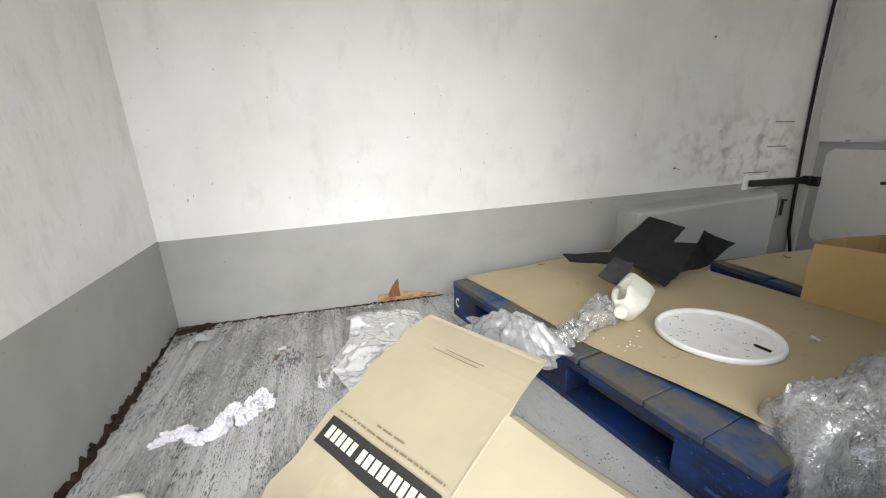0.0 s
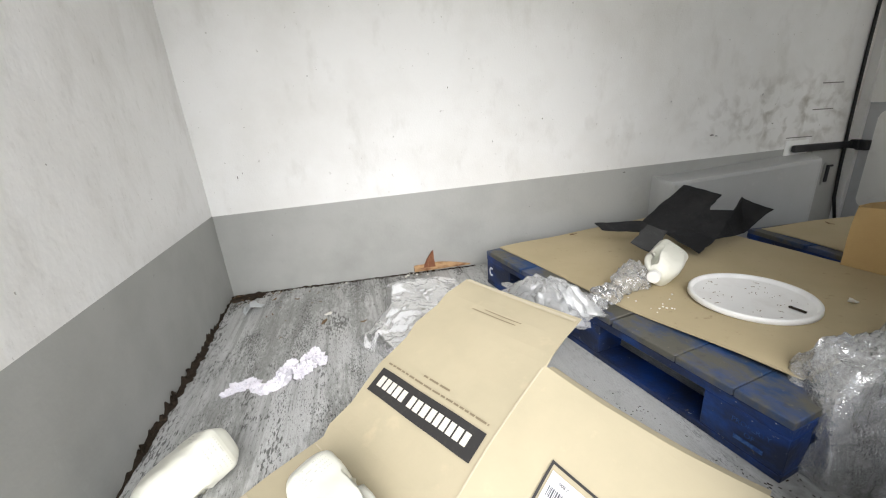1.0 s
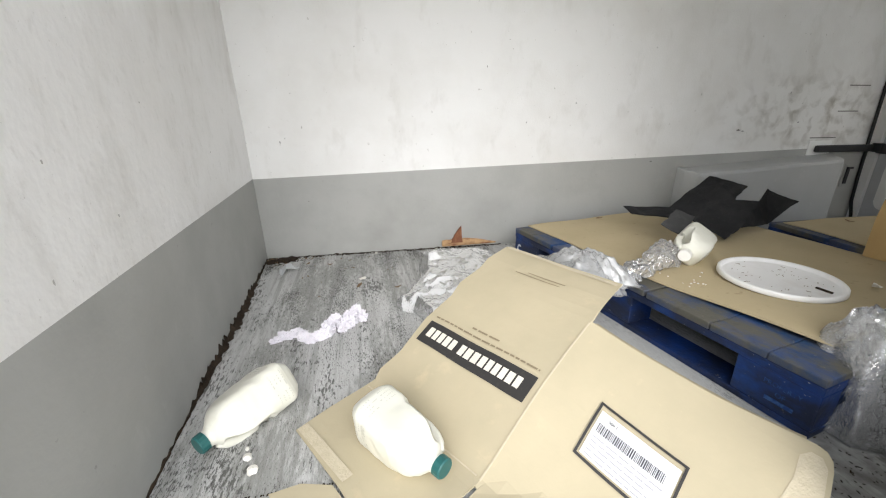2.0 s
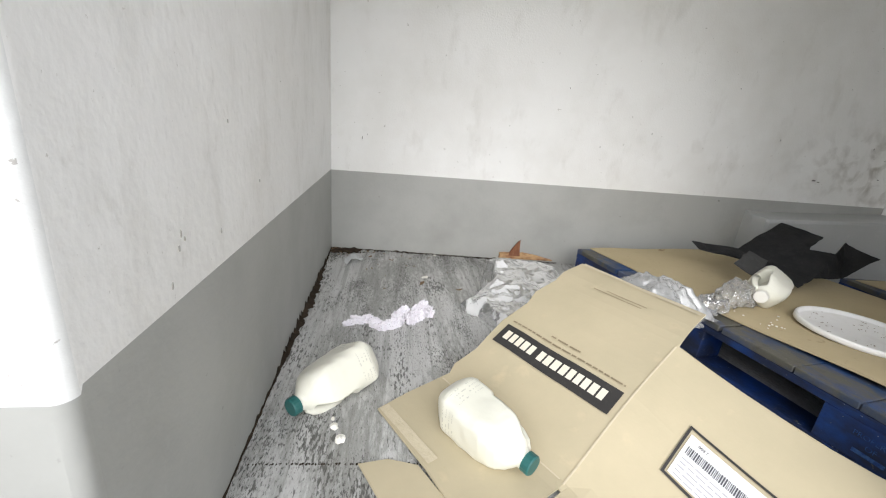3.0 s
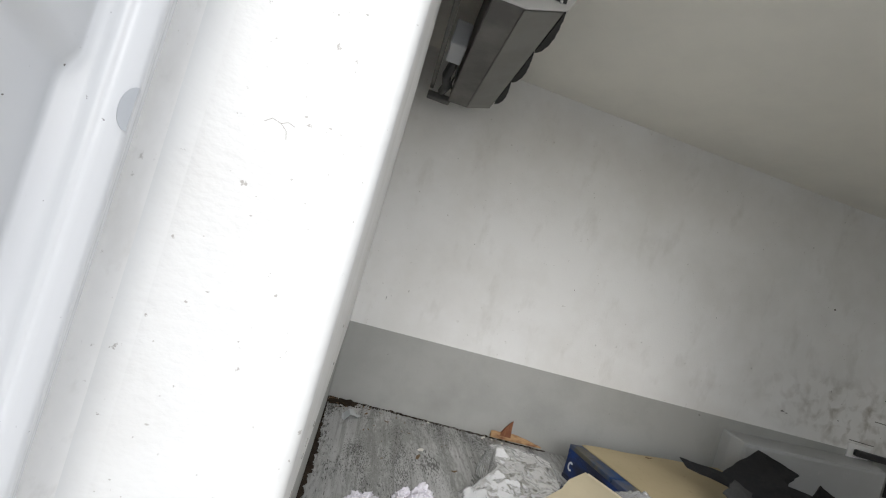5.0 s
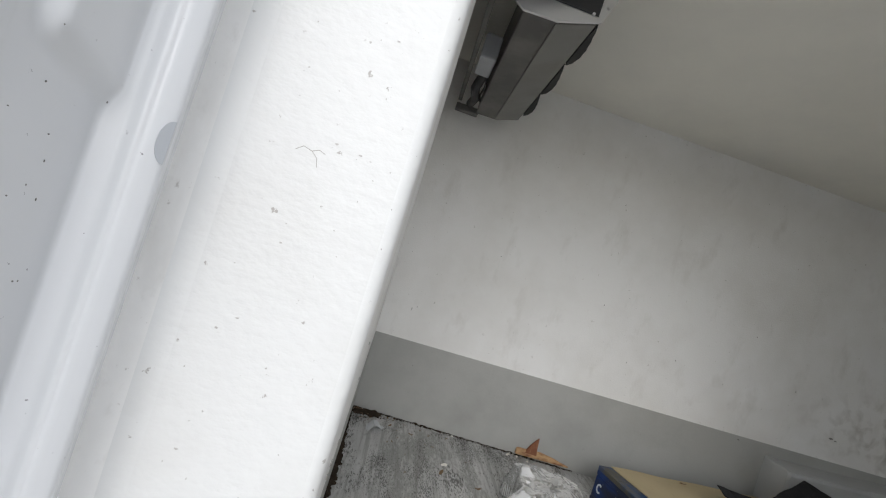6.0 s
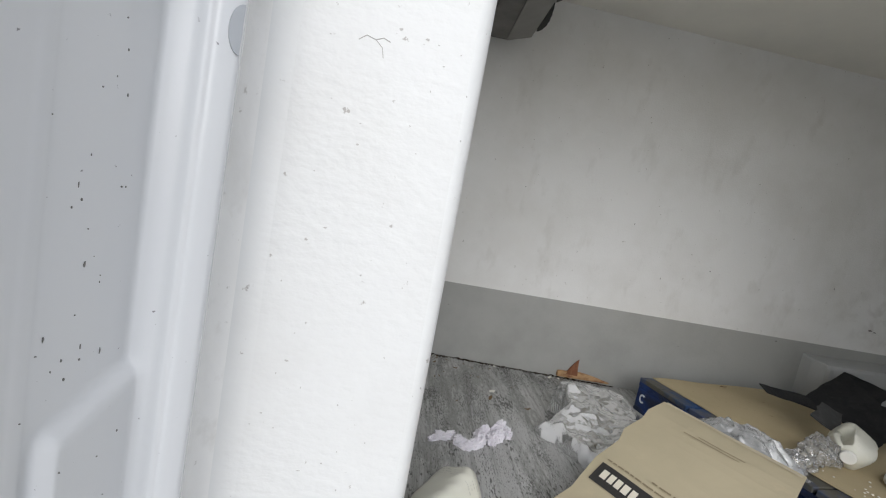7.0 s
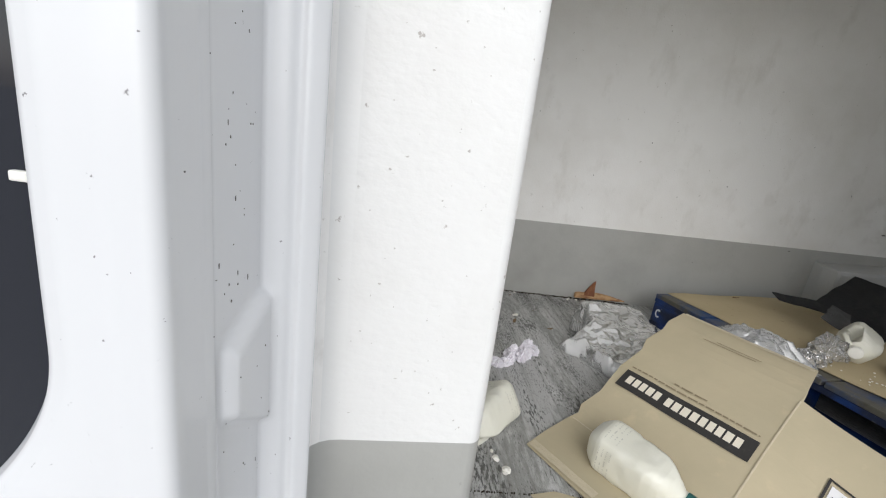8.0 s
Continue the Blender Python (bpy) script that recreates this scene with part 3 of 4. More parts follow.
# small white mark on the pane, built as a thin block
part("white_mark", box((-0.266, -1.8425, 0.682), (-0.2575, -1.8385, 0.687), 0.001), CAP_WHITE, cab, "small white mark")
tagged(part("cab_door_skin", box((-0.9, -1.82, -0.3), (-0.205, -1.80, 1.3), 0.004), BODY), "white painted cab door skin", "car door", kind="structure")
# back of the pillar, closing it towards the cab
tagged(part("pillar_core", box((-0.26, -1.80, -0.14), (-0.20, -1.60, 1.6)), BODY), "white inner pillar box", "door pillar", kind="structure")


# ---- evaporator under the ceiling ----
def cooling_unit():
    u = thing("cooling_unit", "grey refrigeration evaporator hung under the ceiling", "cooling unit")
    ya, yb = -0.98, -0.15
    prof = [(0.115, 1.505), (0.205, 1.508), (0.31, 1.545), (0.335, 1.60), (0.335, 1.789), (0.115, 1.789)]
    bm = bmesh.new()
    rings(bm, [[(x, y, z) for x, z in prof] for y in (ya, yb)])
    bmesh.ops.bevel(bm, geom=bm.edges[:], offset=0.004, segments=2, affect="EDGES")
    part("casing", bm, UNIT, u)
    lip = bmesh.new()
    rings(lip, [[(0.207, y, 1.5035), (0.311, y, 1.540), (0.309, y, 1.543), (0.206, y, 1.506)] for y in (ya + 0.01, yb - 0.01)])
    part("drip_tray", lip, UNIT_LIGHT, u, "paler grey tray")
    for k in range(3):
        y = -0.30 - 0.26 * k
        fan = bmesh.new()
        arc = [(0.326 + 0.019 * math.sin(math.pi * (j / 10) ** 0.7) + 0.002 * (j % 2), y + 0.115 - 0.23 * j / 10) for j in range(11)]
        rings(fan, [[(0.322, y - 0.115, z), (0.322, y + 0.115, z)] + [(x, yy, z) for x, yy in arc] for z in (1.558, 1.72)])
        part("fan_cowl", fan, RUBBER, u, "black fan cowl")
    ep = bmesh.new()
    rings(ep, [[(x * 1.0, y, z) for x, z in ((0.05, 1.535), (0.11, 1.497), (0.207, 1.500), (0.318, 1.538), (0.342, 1.60), (0.342, 1.789), (0.05, 1.789))] for y in (ya - 0.004, ya - 0.012)])
    plate = part("end_plate", ep, SILVER, u, "bare metal end plate")
    part("opening", box((0.165, ya - 0.016, 1.548), (0.305, ya - 0.0125, 1.71), 0.0015), BLACK_PLASTIC, u)
    for x, z in ((0.325, 1.62), (0.325, 1.58), (0.29, 1.55)):
        s = bmesh.new()
        bmesh.ops.create_cone(s, cap_ends=True, segments=12, radius1=0.006, radius2=0.004, depth=0.005, matrix=pose(x, ya - 0.0145, z, 90, 0, 0))
        part("screw", s, SILVER, plate)
    part("rail", box((0.016, -0.15, 1.502), (0.125, -0.105, 1.53), 0.004), UNIT, u)
    part("rail", box((0.016, -0.98, 1.54), (0.034, -0.14, 1.575), 0.004), UNIT, u)
    part("junction_box", box((0.045, -0.62, 1.53), (0.105, -0.47, 1.62), 0.006), GREY_METAL, u)
    part("cable", tube([(0.085, -0.48, 1.55), (0.07, -0.38, 1.52), (0.085, -0.28, 1.515), (0.075, -0.18, 1.53)], 0.019), BLACK_PLASTIC, u)
    part("cable", tube([(0.095, -0.5, 1.54), (0.105, -0.4, 1.525), (0.10, -0.3, 1.53), (0.11, -0.24, 1.53)], 0.004), BLACK_PLASTIC, u)
    pts = [(0.03 + 0.20 * k / 60, -1.02 - 0.05 * math.sin(k / 60 * 3), 1.56 + 0.07 * (k / 60) ** 2) for k in range(61)]
    part("drain_hose", tube(pts, 0.02, 12, radii=[0.027 + 0.004 * (k % 2) for k in range(61)]), BLACK_PLASTIC, u, "corrugated grey hose")


cooling_unit()


# ---- pallets ----
def pallet(label, at, turn):
    """A 1200 x 1000 block pallet: long side along local x, deck boards along local y."""
    p = thing("pallet", label, "pallet", at, turn, "pallets in the van")
    L, W = 1.2, 1.0
    for x0, x1 in ((0.0, 0.118), (0.119, 0.262), (0.274, 0.466), (0.469, 0.598), (0.600, 0.726), (0.736, 0.938), (0.941, 1.081), (1.083, 1.2)):
        part("deck_board", box((x0, 0, 0.135), (x1, W, 0.155), 0.003), BLUE_TOP, p)
    for y in (0.0, W / 2 - 0.06, W - 0.12):
        part("stringer_board", box((0.0, y + 0.001, 0.113), (L, y + 0.119, 0.1345), 0.002), BLUE, p)
        part("bottom_board", box((0.0, y + 0.001, 0.0), (L, y + 0.10, 0.018), 0.003), BLUE, p)
        for x in (0.0, L / 2 - 0.09, L - 0.18):
            part("block", box((x + 0.001, y + 0.002, 0.0185), (x + 0.179, y + 0.10, 0.1125), 0.004), BLUE, p)
    for x in (0.0, L - 0.10):
        part("bottom_board", box((x + 0.001, 0.102, 0.0005), (x + 0.098, W - 0.122, 0.0175), 0.002), BLUE, p)
    return p


U = Vector((0.2026, -0.979, 0))
ang = math.degrees(math.atan2(U.y, U.x))
first = pallet("blue wooden block pallet with scuffed paint, half covered", (1.150, -0.236, 0.0), ang)
second = copy_thing(first, pose(2.400, -0.375, 0.0, 0, 0, -90.5))
tagged(second, "blue wooden block pallet pushed against the rear doors")


def flat_text(body, size, mat, parent, m, name="lettering"):
    cu = bpy.data.curves.new(name, "FONT")
    cu.body, cu.size, cu.align_x, cu.align_y = body, size, "CENTER", "CENTER"
    tmp = bpy.data.objects.new(name, cu)
    scene.collection.objects.link(tmp)
    me = bpy.data.meshes.new_from_object(tmp.evaluated_get(bpy.context.evaluated_depsgraph_get()))
    bpy.data.objects.remove(tmp)
    me.name = name
    me.transform(m)
    me.materials.append(mat)
    ob = new(name, me)
    ob.parent = parent
    return ob


STENCIL = material("pale_blue_stencil", (0.045, 0.11, 0.28), 0.7, spots=[((0.007, 0.038, 0.17), 60, 0.42, 0.55, 0.9, ONE)])
STENCIL_W = material("white_stencil", (0.62, 0.66, 0.70), 0.7)
side = pose(1.13, -0.0005, 0.085, 90, 0, 0)
flat_text("PROPERTY", 0.017, STENCIL, first, side)
flat_text("OF", 0.017, STENCIL, first, pose(1.13, -0.0005, 0.063, 90, 0, 0))
part("stencil_mark", box((1.10, -0.0008, 0.040), (1.16, 0.0015, 0.049)), STENCIL, first)
arc = bmesh.new()
rings(arc, [[(0.040 + r * math.cos(radians(a)), y, 0.067 + 1.3 * r * math.sin(radians(a))) for r, y in ((0.010, 0.0015), (0.010, -0.0008), (0.016, -0.0008), (0.016, 0.0015))] for a in range(50, 311, 20)])
part("stencil_mark", arc, STENCIL_W, first, "worn white stencil")

# ---- kraft sheets on the pallets ----
def sheet_on(name, label, outline, z, mat, wave, parent_cat, t=0.004, lift=None):
    bm = bmesh.new()
    bm.faces.new([bm.verts.new((x, y, 0)) for x, y in outline])
    xs, ys = [p[0] for p in outline], [p[1] for p in outline]
    cut_grid(bm, 0, min(xs) + 0.03, max(xs), 0.05)
    cut_grid(bm, 1, min(ys) + 0.03, max(ys), 0.05)
    for v in bm.verts:
        v.co.z = z + wave * (0.5 + noise.noise(v.co * 4)) + (lift(v.co.x, v.co.y) if lift else 0)
    thick(bm, t)
    return tagged(part(name, bm, mat), label, parent_cat)


def droop(x, y):
    # the near corner hangs out over the deck edge and sags a little
    return 0.012 * smooth01(0.5, 0.0, math.dist((x, y), (1.52, -1.33)))


sheet_on("kraft_sheet", "brown kraft board covering the blue pallet", [(1.215, -0.225), (1.31, -0.60), (1.345, -0.80), (1.37, -0.90), (1.515, -1.325), (1.70, -1.29), (2.05, -1.225), (2.345, -1.12), (2.29, -0.70), (2.25, -0.45), (2.14, -0.045), (1.70, -0.125)], 0.158, KRAFT, 0.006, "board", lift=droop)
sheet_on("kraft_sheet", "brown kraft board on the rear pallet", [(2.45, -0.40), (2.44, -0.80), (2.47, -1.40), (3.30, -1.42), (3.32, -0.40)], 0.158, KRAFT, 0.006, "board")


# ---- curled carton on the rear pallet ----
def carton():
    way = [(2.33, -1.36), (2.315, -1.18), (2.30, -1.05), (2.285, -0.95), (2.268, -0.862), (2.30, -0.842), (2.42, -0.80), (2.56, -0.785), (2.70, -0.81), (2.80, -0.88), (2.85, -1.02), (2.86, -1.20), (2.83, -1.40)]
    pts = dense(way, 0.03)
    bm = bmesh.new()
    rows = []
    for k in range(9):
        h = k / 8
        row = []
        for i, (x, y) in enumerate(pts):
            s = i / (len(pts) - 1)
            top = 0.205 + 0.015 * math.sin(s * 9)
            row.append((x - 0.012 * h * math.sin(math.pi * h) , y + 0.004 * math.sin(7 * s + 2 * h), 0.168 + h * top))
        rows.append(row)
    rings(bm, rows, closed=False)
    thick(bm, 0.004)
    tagged(part("open_carton", bm, CARTON, smooth=False), "bent brown cardboard carton wall standing open", "carton")


CARTON = material("carton_board", (0.50, 0.34, 0.15), 0.7, spots=[((0.43, 0.28, 0.12), 4, 0.4, 0.75, 0.6, ONE), ((0.56, 0.40, 0.2), 90, 0.5, 0.8, 0.4, (1, 1, 5))], spec=0.25)
carton()


# ---- printed cardboard sheet leaning from floor to pallet ----
CARD_O, CARD_A, CARD_B = Vector((0.585, -0.997, 0)), Vector((0.539, -0.843, 0)), Vector((0.843, 0.539, 0))
HEIGHTS = [(-0.60, 0.004), (-0.345, 0.005), (-0.15, 0.010), (-0.10, 0.036), (0.0, 0.097), (0.06, 0.131), (0.15, 0.170), (0.24, 0.204), (0.34, 0.236), (0.45, 0.258)]


def card_z(a, b):
    for (b0, z0), (b1, z1) in zip(HEIGHTS, HEIGHTS[1:]):
        if b <= b1:
            z = z0 + (z1 - z0) * max(0.0, b - b0) / (b1 - b0)
            break
    else:
        z = HEIGHTS[-1][1]
    if a > 0.36:
        d = a - 0.36
        z -= 0.33 * d - 0.193 * d * d
    if b > 0.28:
        z -= 0.05 * (a + 0.03) * (b - 0.28) / 0.15
    return max(z, 0.005) + 0.002 * noise.noise(Vector((a * 9, b * 9, 0)))


def card_point(a, b, up=0.0):
    p = CARD_O + a * CARD_A + b * CARD_B
    e = 0.01
    sa, sb_ = (card_z(a + e, b) - card_z(a - e, b)) / (2 * e), (card_z(a, b + e) - card_z(a, b - e)) / (2 * e)
    n = (-(CARD_A * sa) - CARD_B * sb_ + Vector((0, 0, 1))).normalized()
    return Vector((p.x, p.y, card_z(a, b))) + n * up


def card_patch(outline, mat, up, parent, name, step=0.03, t=0.0, label=""):
    bm = bmesh.new()
    bm.faces.new([bm.verts.new((a, b, 0)) for a, b in outline])
    As, Bs = [p[0] for p in outline], [p[1] for p in outline]
    cut_grid(bm, 0, min(As) + step * 0.5, max(As), step)
    cut_grid(bm, 1, min(Bs) + step * 0.5, max(Bs), step)
    if max(As) > 0.36 > min(As):
        cut_grid(bm, 0, 0.36, 0.361, 1)
    for v in bm.verts:
        v.co = card_point(v.co.x, v.co.y, up)
    if t:
        thick(bm, t)
    return part(name, bm, mat, parent, label)


def rect(a0, b0, a1, b1):
    return [(a0, b0), (a1, b0), (a1, b1), (a0, b1)]


card = thing("cardboard_sheet", "printed brown cardboard box, flattened and leaning on the pallet", "cardboard")
torn = [(-0.03, 0.418), (0.347, 0.435), (0.356, 0.33), (0.364, 0.243), (0.50, 0.250), (0.66, 0.266), (0.79, 0.284), (0.806, 0.279), (0.816, 0.266), (0.82, 0.245), (0.825, 0.16), (0.84, -0.02), (0.84, -0.20), (0.55, -0.32), (0.372, -0.36), (0.366, -0.165), (0.360, -0.165), (0.352, -0.37), (0.182, -0.352), (-0.014, -0.346), (-0.024, -0.26), (-0.03, -0.15), (-0.020, -0.125), (-0.032, -0.10), (-0.018, -0.04), (-0.026, 0.06), (-0.018, 0.15), (-0.034, 0.20), (-0.026, 0.28), (-0.036, 0.33)]
card_patch(torn, BOARD, 0.0, card, "board", t=0.004)
card_patch([(0.30, -0.37), (0.52, -0.34), (0.50, -0.48), (0.30, -0.50)], BOARD, 0.006, card, "flap", t=0.003)
card_patch([(0.165, -0.358), (0.34, -0.36), (0.34, -0.47), (0.10, -0.455), (0.12, -0.40)], BOARD, 0.001, card, "flap", t=0.003)
card_patch(rect(-0.012, -0.343, 0.178, -0.318), BOARD_RAW, 0.0067, card, "folded_edge")
card_patch(rect(-0.02, 0.408, 0.342, 0.420), BOARD_RAW, 0.0067, card, "folded_edge")
card_patch([(0.772, 0.245), (0.785, 0.262), (0.802, 0.262), (0.812, 0.245), (0.818, 0.16), (0.824, 0.07), (0.83, 0.0), (0.80, -0.005), (0.79, 0.04), (0.772, 0.07), (0.778, 0.11), (0.764, 0.15), (0.773, 0.20)], BOARD_RAW, 0.0048, card, "torn_patch")
card_patch(rect(0.358, -0.15, 0.362, 0.235), BOARD_RAW, 0.0064, card, "crease", step=0.02)
card_patch(rect(-0.02, -0.148, 0.35, -0.145), BOARD_RAW, 0.0064, card, "crease")
block_ob = card_patch(rect(0.0, 0.0, 0.345, 0.058), INK, 0.0072, card, "print_block", label="black printed block")
rng = random.Random(4)
a = 0.018
for k, w in enumerate([0.020, 0.018, 0.018, 0.020, 0.018, None, 0.019, 0.021, 0.022, 0.020, 0.018, 0.018, 0.018, 0.020, 0.018]):
    if w is None:
        a += 0.012
        continue
    card_patch(rect(a, 0.018, a + w * 0.84, 0.043), PRINT_WHITE, 0.0084, block_ob, "print_bar")
    a += w * 1.0 + 0.0018
a = 0.004
while a < 0.335:
    w = rng.uniform(0.008, 0.03)
    card_patch(rect(a, 0.071, min(a + w, 0.338), 0.0752), INK_SOFT, 0.0072, card, "print_bar")
    a += w + 0.004
for a0, w in ((0.12, 0.014), (0.14, 0.03), (0.176, 0.032)):
    card_patch(rect(a0, 0.089, a0 + w, 0.0935), INK_SOFT, 0.0072, card, "print_bar")
for r, (a0, a1) in enumerate(((0.085, 0.23), (0.12, 0.24))):
    card_patch(rect(a0, 0.312 + 0.012 * r, a1, 0.3145 + 0.012 * r), INK_SOFT, 0.0072, card, "print_bar")
side_bm = bmesh.new()
edge_a = [0.366, 0.42, 0.50, 0.58, 0.66, 0.72, 0.775]
edge_b = [0.243, 0.246, 0.250, 0.258, 0.266, 0.274, 0.283]
tops = [card_point(p, q - 0.002, 0.004) for p, q in zip(edge_a, edge_b)]
rings(side_bm, [tops, [p + CARD_B * 0.028 + Vector((0, 0, -0.012)) for p in tops], [p + CARD_B * 0.050 + Vector((0, 0, -0.030)) for p in tops]], closed=False)
thick(side_bm, 0.003)
part("side_flap", side_bm, BOARD, card)
# despatch label in its black frame
a0, b0, a1, b1 = 0.468, -0.004, 0.640, 0.103
for q in (rect(a0, b0, a0 + 0.005, b1), rect(a1 - 0.005, b0, a1, b1), rect(a0 + 0.005, b0, a1 - 0.005, b0 + 0.005), rect(a0 + 0.005, b1 - 0.005, a1 - 0.005, b1)):
    card_patch(q, INK, 0.0072, card, "frame_line")
paper_ob = card_patch(rect(a0 + 0.009, b0 + 0.008, a1 - 0.008, b1 - 0.014), PAPER, 0.0072, card, "paper_label", label="white paper despatch label")
a = a0 + 0.016
while a < a1 - 0.024:
    w = rng.choice((0.0009, 0.0016, 0.0024))
    card_patch(rect(a, 0.050, a + w, 0.066), INK_BAR, 0.0082, paper_ob, "bar_code_line")
    a += w + rng.choice((0.0012, 0.0018))
for k in range(5):
    a = a0 + 0.016
    end = a1 - 0.02 - 0.012 * (k % 3)
    while a < end:
        w = rng.uniform(0.008, 0.026)
        card_patch(rect(a, 0.040 - 0.008 * k, min(a + w, end), 0.0422 - 0.008 * k), INK_GREY, 0.0082, paper_ob, "print_bar")
        a += w + 0.003
p0, p1, p2 = card_point(0.492, 0.078, 0.009), card_point(0.52, 0.078, 0.009), card_point(0.492, 0.09, 0.009)
ex, ey = (p0 - p1).normalized(), (p0 - p2).normalized()
ez = ex.cross(ey).normalized()
flat_text("2.800", 0.009, INK, paper_ob, Matrix.Translation((p0 + p1) / 2) @ Matrix((ex, ey, ez)).transposed().to_4x4(), "label_number")


# ---- milk bottles ----
def bottle(label, at, direction, roll, cap_mat, dents, pitch=0.0):
    """A four-pint plastic milk bottle lying down; local z runs from base to cap."""
    R = 0.0545
    b = new("milk_bottle")
    d = Vector(direction).normalized()
    d.z += pitch
    q = d.normalized().to_track_quat("Z", "Y").to_matrix().to_4x4()
    b.matrix_world = Matrix.Translation(at) @ q @ pose(0, 0, 0, 0, 0, roll)
    tagged(b, label, "bottle", "milk bottles")
    prof = [(0.0, 0.56), (0.003, 0.66), (0.012, 0.80), (0.026, 0.96), (0.034, 1.0), (0.06, 1.0), (0.09, 1.0), (0.118, 1.0), (0.140, 0.985), (0.158, 0.93), (0.174, 0.84), (0.188, 0.70), (0.198, 0.55), (0.206, 0.40), (0.210, 0.36), (0.222, 0.35), (0.226, 0.35)]
    n = 64

    def skin(h, t, up=0.0):
        """Point of the wall at height h and turn t, with its dents."""
        s = prof[-1][1]
        for (h0, s0), (h1, s1) in zip(prof, prof[1:]):
            if h <= h1:
                s = s0 + (s1 - s0) * (h - h0) / (h1 - h0)
                break
        e = 4.2 - 2.2 * smooth01(0.15, 0.205, h)
        c, sn = math.cos(t), math.sin(t)
        x = R * s * math.copysign(abs(c) ** (2 / e), c)
        y = R * s * math.copysign(abs(sn) ** (2 / e), sn)
        # hollow where the grip passes
        x -= 0.034 * smooth01(0.085, 0.105, h) * smooth01(0.198, 0.18, h) * smooth01(0.45, 0.85, c)
        q = Vector((x * 15 + dents, y * 15, h * 12))
        k2 = 0.08 * noise.noise(q) + 0.035 * (0.35 - abs(noise.noise(q * 2.3 + Vector((0, 3, 7))))) * 2
        k2 = 1 + k2 * smooth01(0.0, 0.03, h) * smooth01(0.205, 0.18, h) + up / R
        return (x * k2, y * k2, h)

    bm = bmesh.new()
    rings(bm, [[skin(h, 2 * math.pi * k / n) for k in range(n)] for h, _ in dense(prof, 0.006)])
    part("body", bm, MILK, b, smooth=True)
    pts = [(0.026, 0, 0.078), (0.040, 0, 0.084), (0.048, 0, 0.098), (0.0495, 0, 0.12), (0.048, 0, 0.145), (0.043, 0, 0.168), (0.034, 0, 0.186), (0.020, 0, 0.199)]
    part("handle", tube(pts, 0.0085, 12, squash=1.3), MILK, b, smooth=True)
    cp = bmesh.new()
    m = 36
    loops = [[(r * (1 + (0.02 if k % 2 else 0) * ridged) * math.cos(2 * math.pi * k / m), r * (1 + (0.02 if k % 2 else 0) * ridged) * math.sin(2 * math.pi * k / m), h) for k in range(m)] for h, r, ridged in ((0.2265, 0.0195, 0), (0.2267, 0.0205, 1), (0.242, 0.0205, 1), (0.2445, 0.0185, 0), (0.2445, 0.001, 0))]
    loops = [[(x, y, z - 0.010) for x, y, z in lp] for lp in loops]
    rings(cp, loops)
    part("cap", cp, cap_mat, b)
    rg = bmesh.new()
    dash = random.Random(int(dents) + 2)
    for face in (math.pi / 2, math.pi, -math.pi / 2):
        for j in range(4):
            h0, turn0 = 0.036 + 0.010 * j, face - 0.42
            while turn0 < face + 0.42 - 0.12 * (j % 3):
                w = dash.uniform(0.015, 0.05)
                rings(rg, [[skin(h0, turn0, 0.0005), skin(h0, turn0 + w, 0.0005)], [skin(h0 + 0.0028, turn0, 0.0005), skin(h0 + 0.0028, turn0 + w, 0.0005)]], closed=False)
                turn0 += w + dash.uniform(0.02, 0.07)
    tagged(part("embossing", rg, EMBOSS, b), kind="stuff")
    return b


c1, e1 = Vector((0.098, -1.212, 0)), Vector((0.262, -1.015, 0))
d1 = (c1 - e1).normalized()
bottle("full plastic milk bottle with green cap on the floor", (c1 - 0.236 * d1) + Vector((0, 0, 0.0545)), d1, 300, GREEN, 0.0, -0.08)
c2, e2 = Vector((0.585, -1.385, 0)), Vector((0.440, -1.190, 0))
d2 = (c2 - e2).normalized()
bottle("plastic milk bottle with green cap on the cardboard", (c2 - 0.236 * d2) + Vector((0, 0, 0.066)), d2, 10, GREEN, 5.0, -0.03)
c3, e3 = Vector((1.524, -0.832, 0)), Vector((1.700, -0.690, 0))
d3 = (c3 - e3).normalized()
bottle("plastic milk bottle with white cap on kraft board", (c3 - 0.236 * d3) + Vector((0, 0, 0.219)), d3, 145, CAP_WHITE, 9.0, -0.04)


# ---- bucket lid ----
def bucket_lid():
    b = thing("bucket_lid", "dirty white round bucket lid lying on kraft board", "lid", (1.757, -0.977, 0.166))
    K = 0.97
    prof = [(0.001, 0.004), (0.156, 0.004), (0.1600, 0.006), (0.1620, 0.014), (0.1645, 0.0175), (0.1695, 0.0175), (0.173, 0.0145), (0.174, 0.002), (0.170, 0.0), (0.001, 0.0)]
    bm = bmesh.new()
    n = 96
    rings(bm, [[(K * r * math.cos(2 * math.pi * k / n), K * r * math.sin(2 * math.pi * k / n), z) for k in range(n)] for r, z in prof])
    part("rim_and_plate", bm, LID, b, smooth=True)
    rg = random.Random(8)
    for k in range(60):
        r, t = 0.15 * math.sqrt(rg.random()), rg.uniform(0, 6.3)
        x, y, s, w = r * math.cos(t), r * math.sin(t), rg.choice((0.0007, 0.0010, 0.0014, 0.002, 0.003, 0.006)), rg.uniform(0, 360)
        piece = box((-s, -0.0006, 0.0), (s, 0.0006, 0.001))
        bmesh.ops.transform(piece, matrix=pose(x, y, 0.0042, 0, 0, w), verts=piece.verts)
        part("dirt_fleck", piece, LEAF, b)
    tw = box((-0.022, -0.004, 0), (0.022, 0.004, 0.006), 0.002)
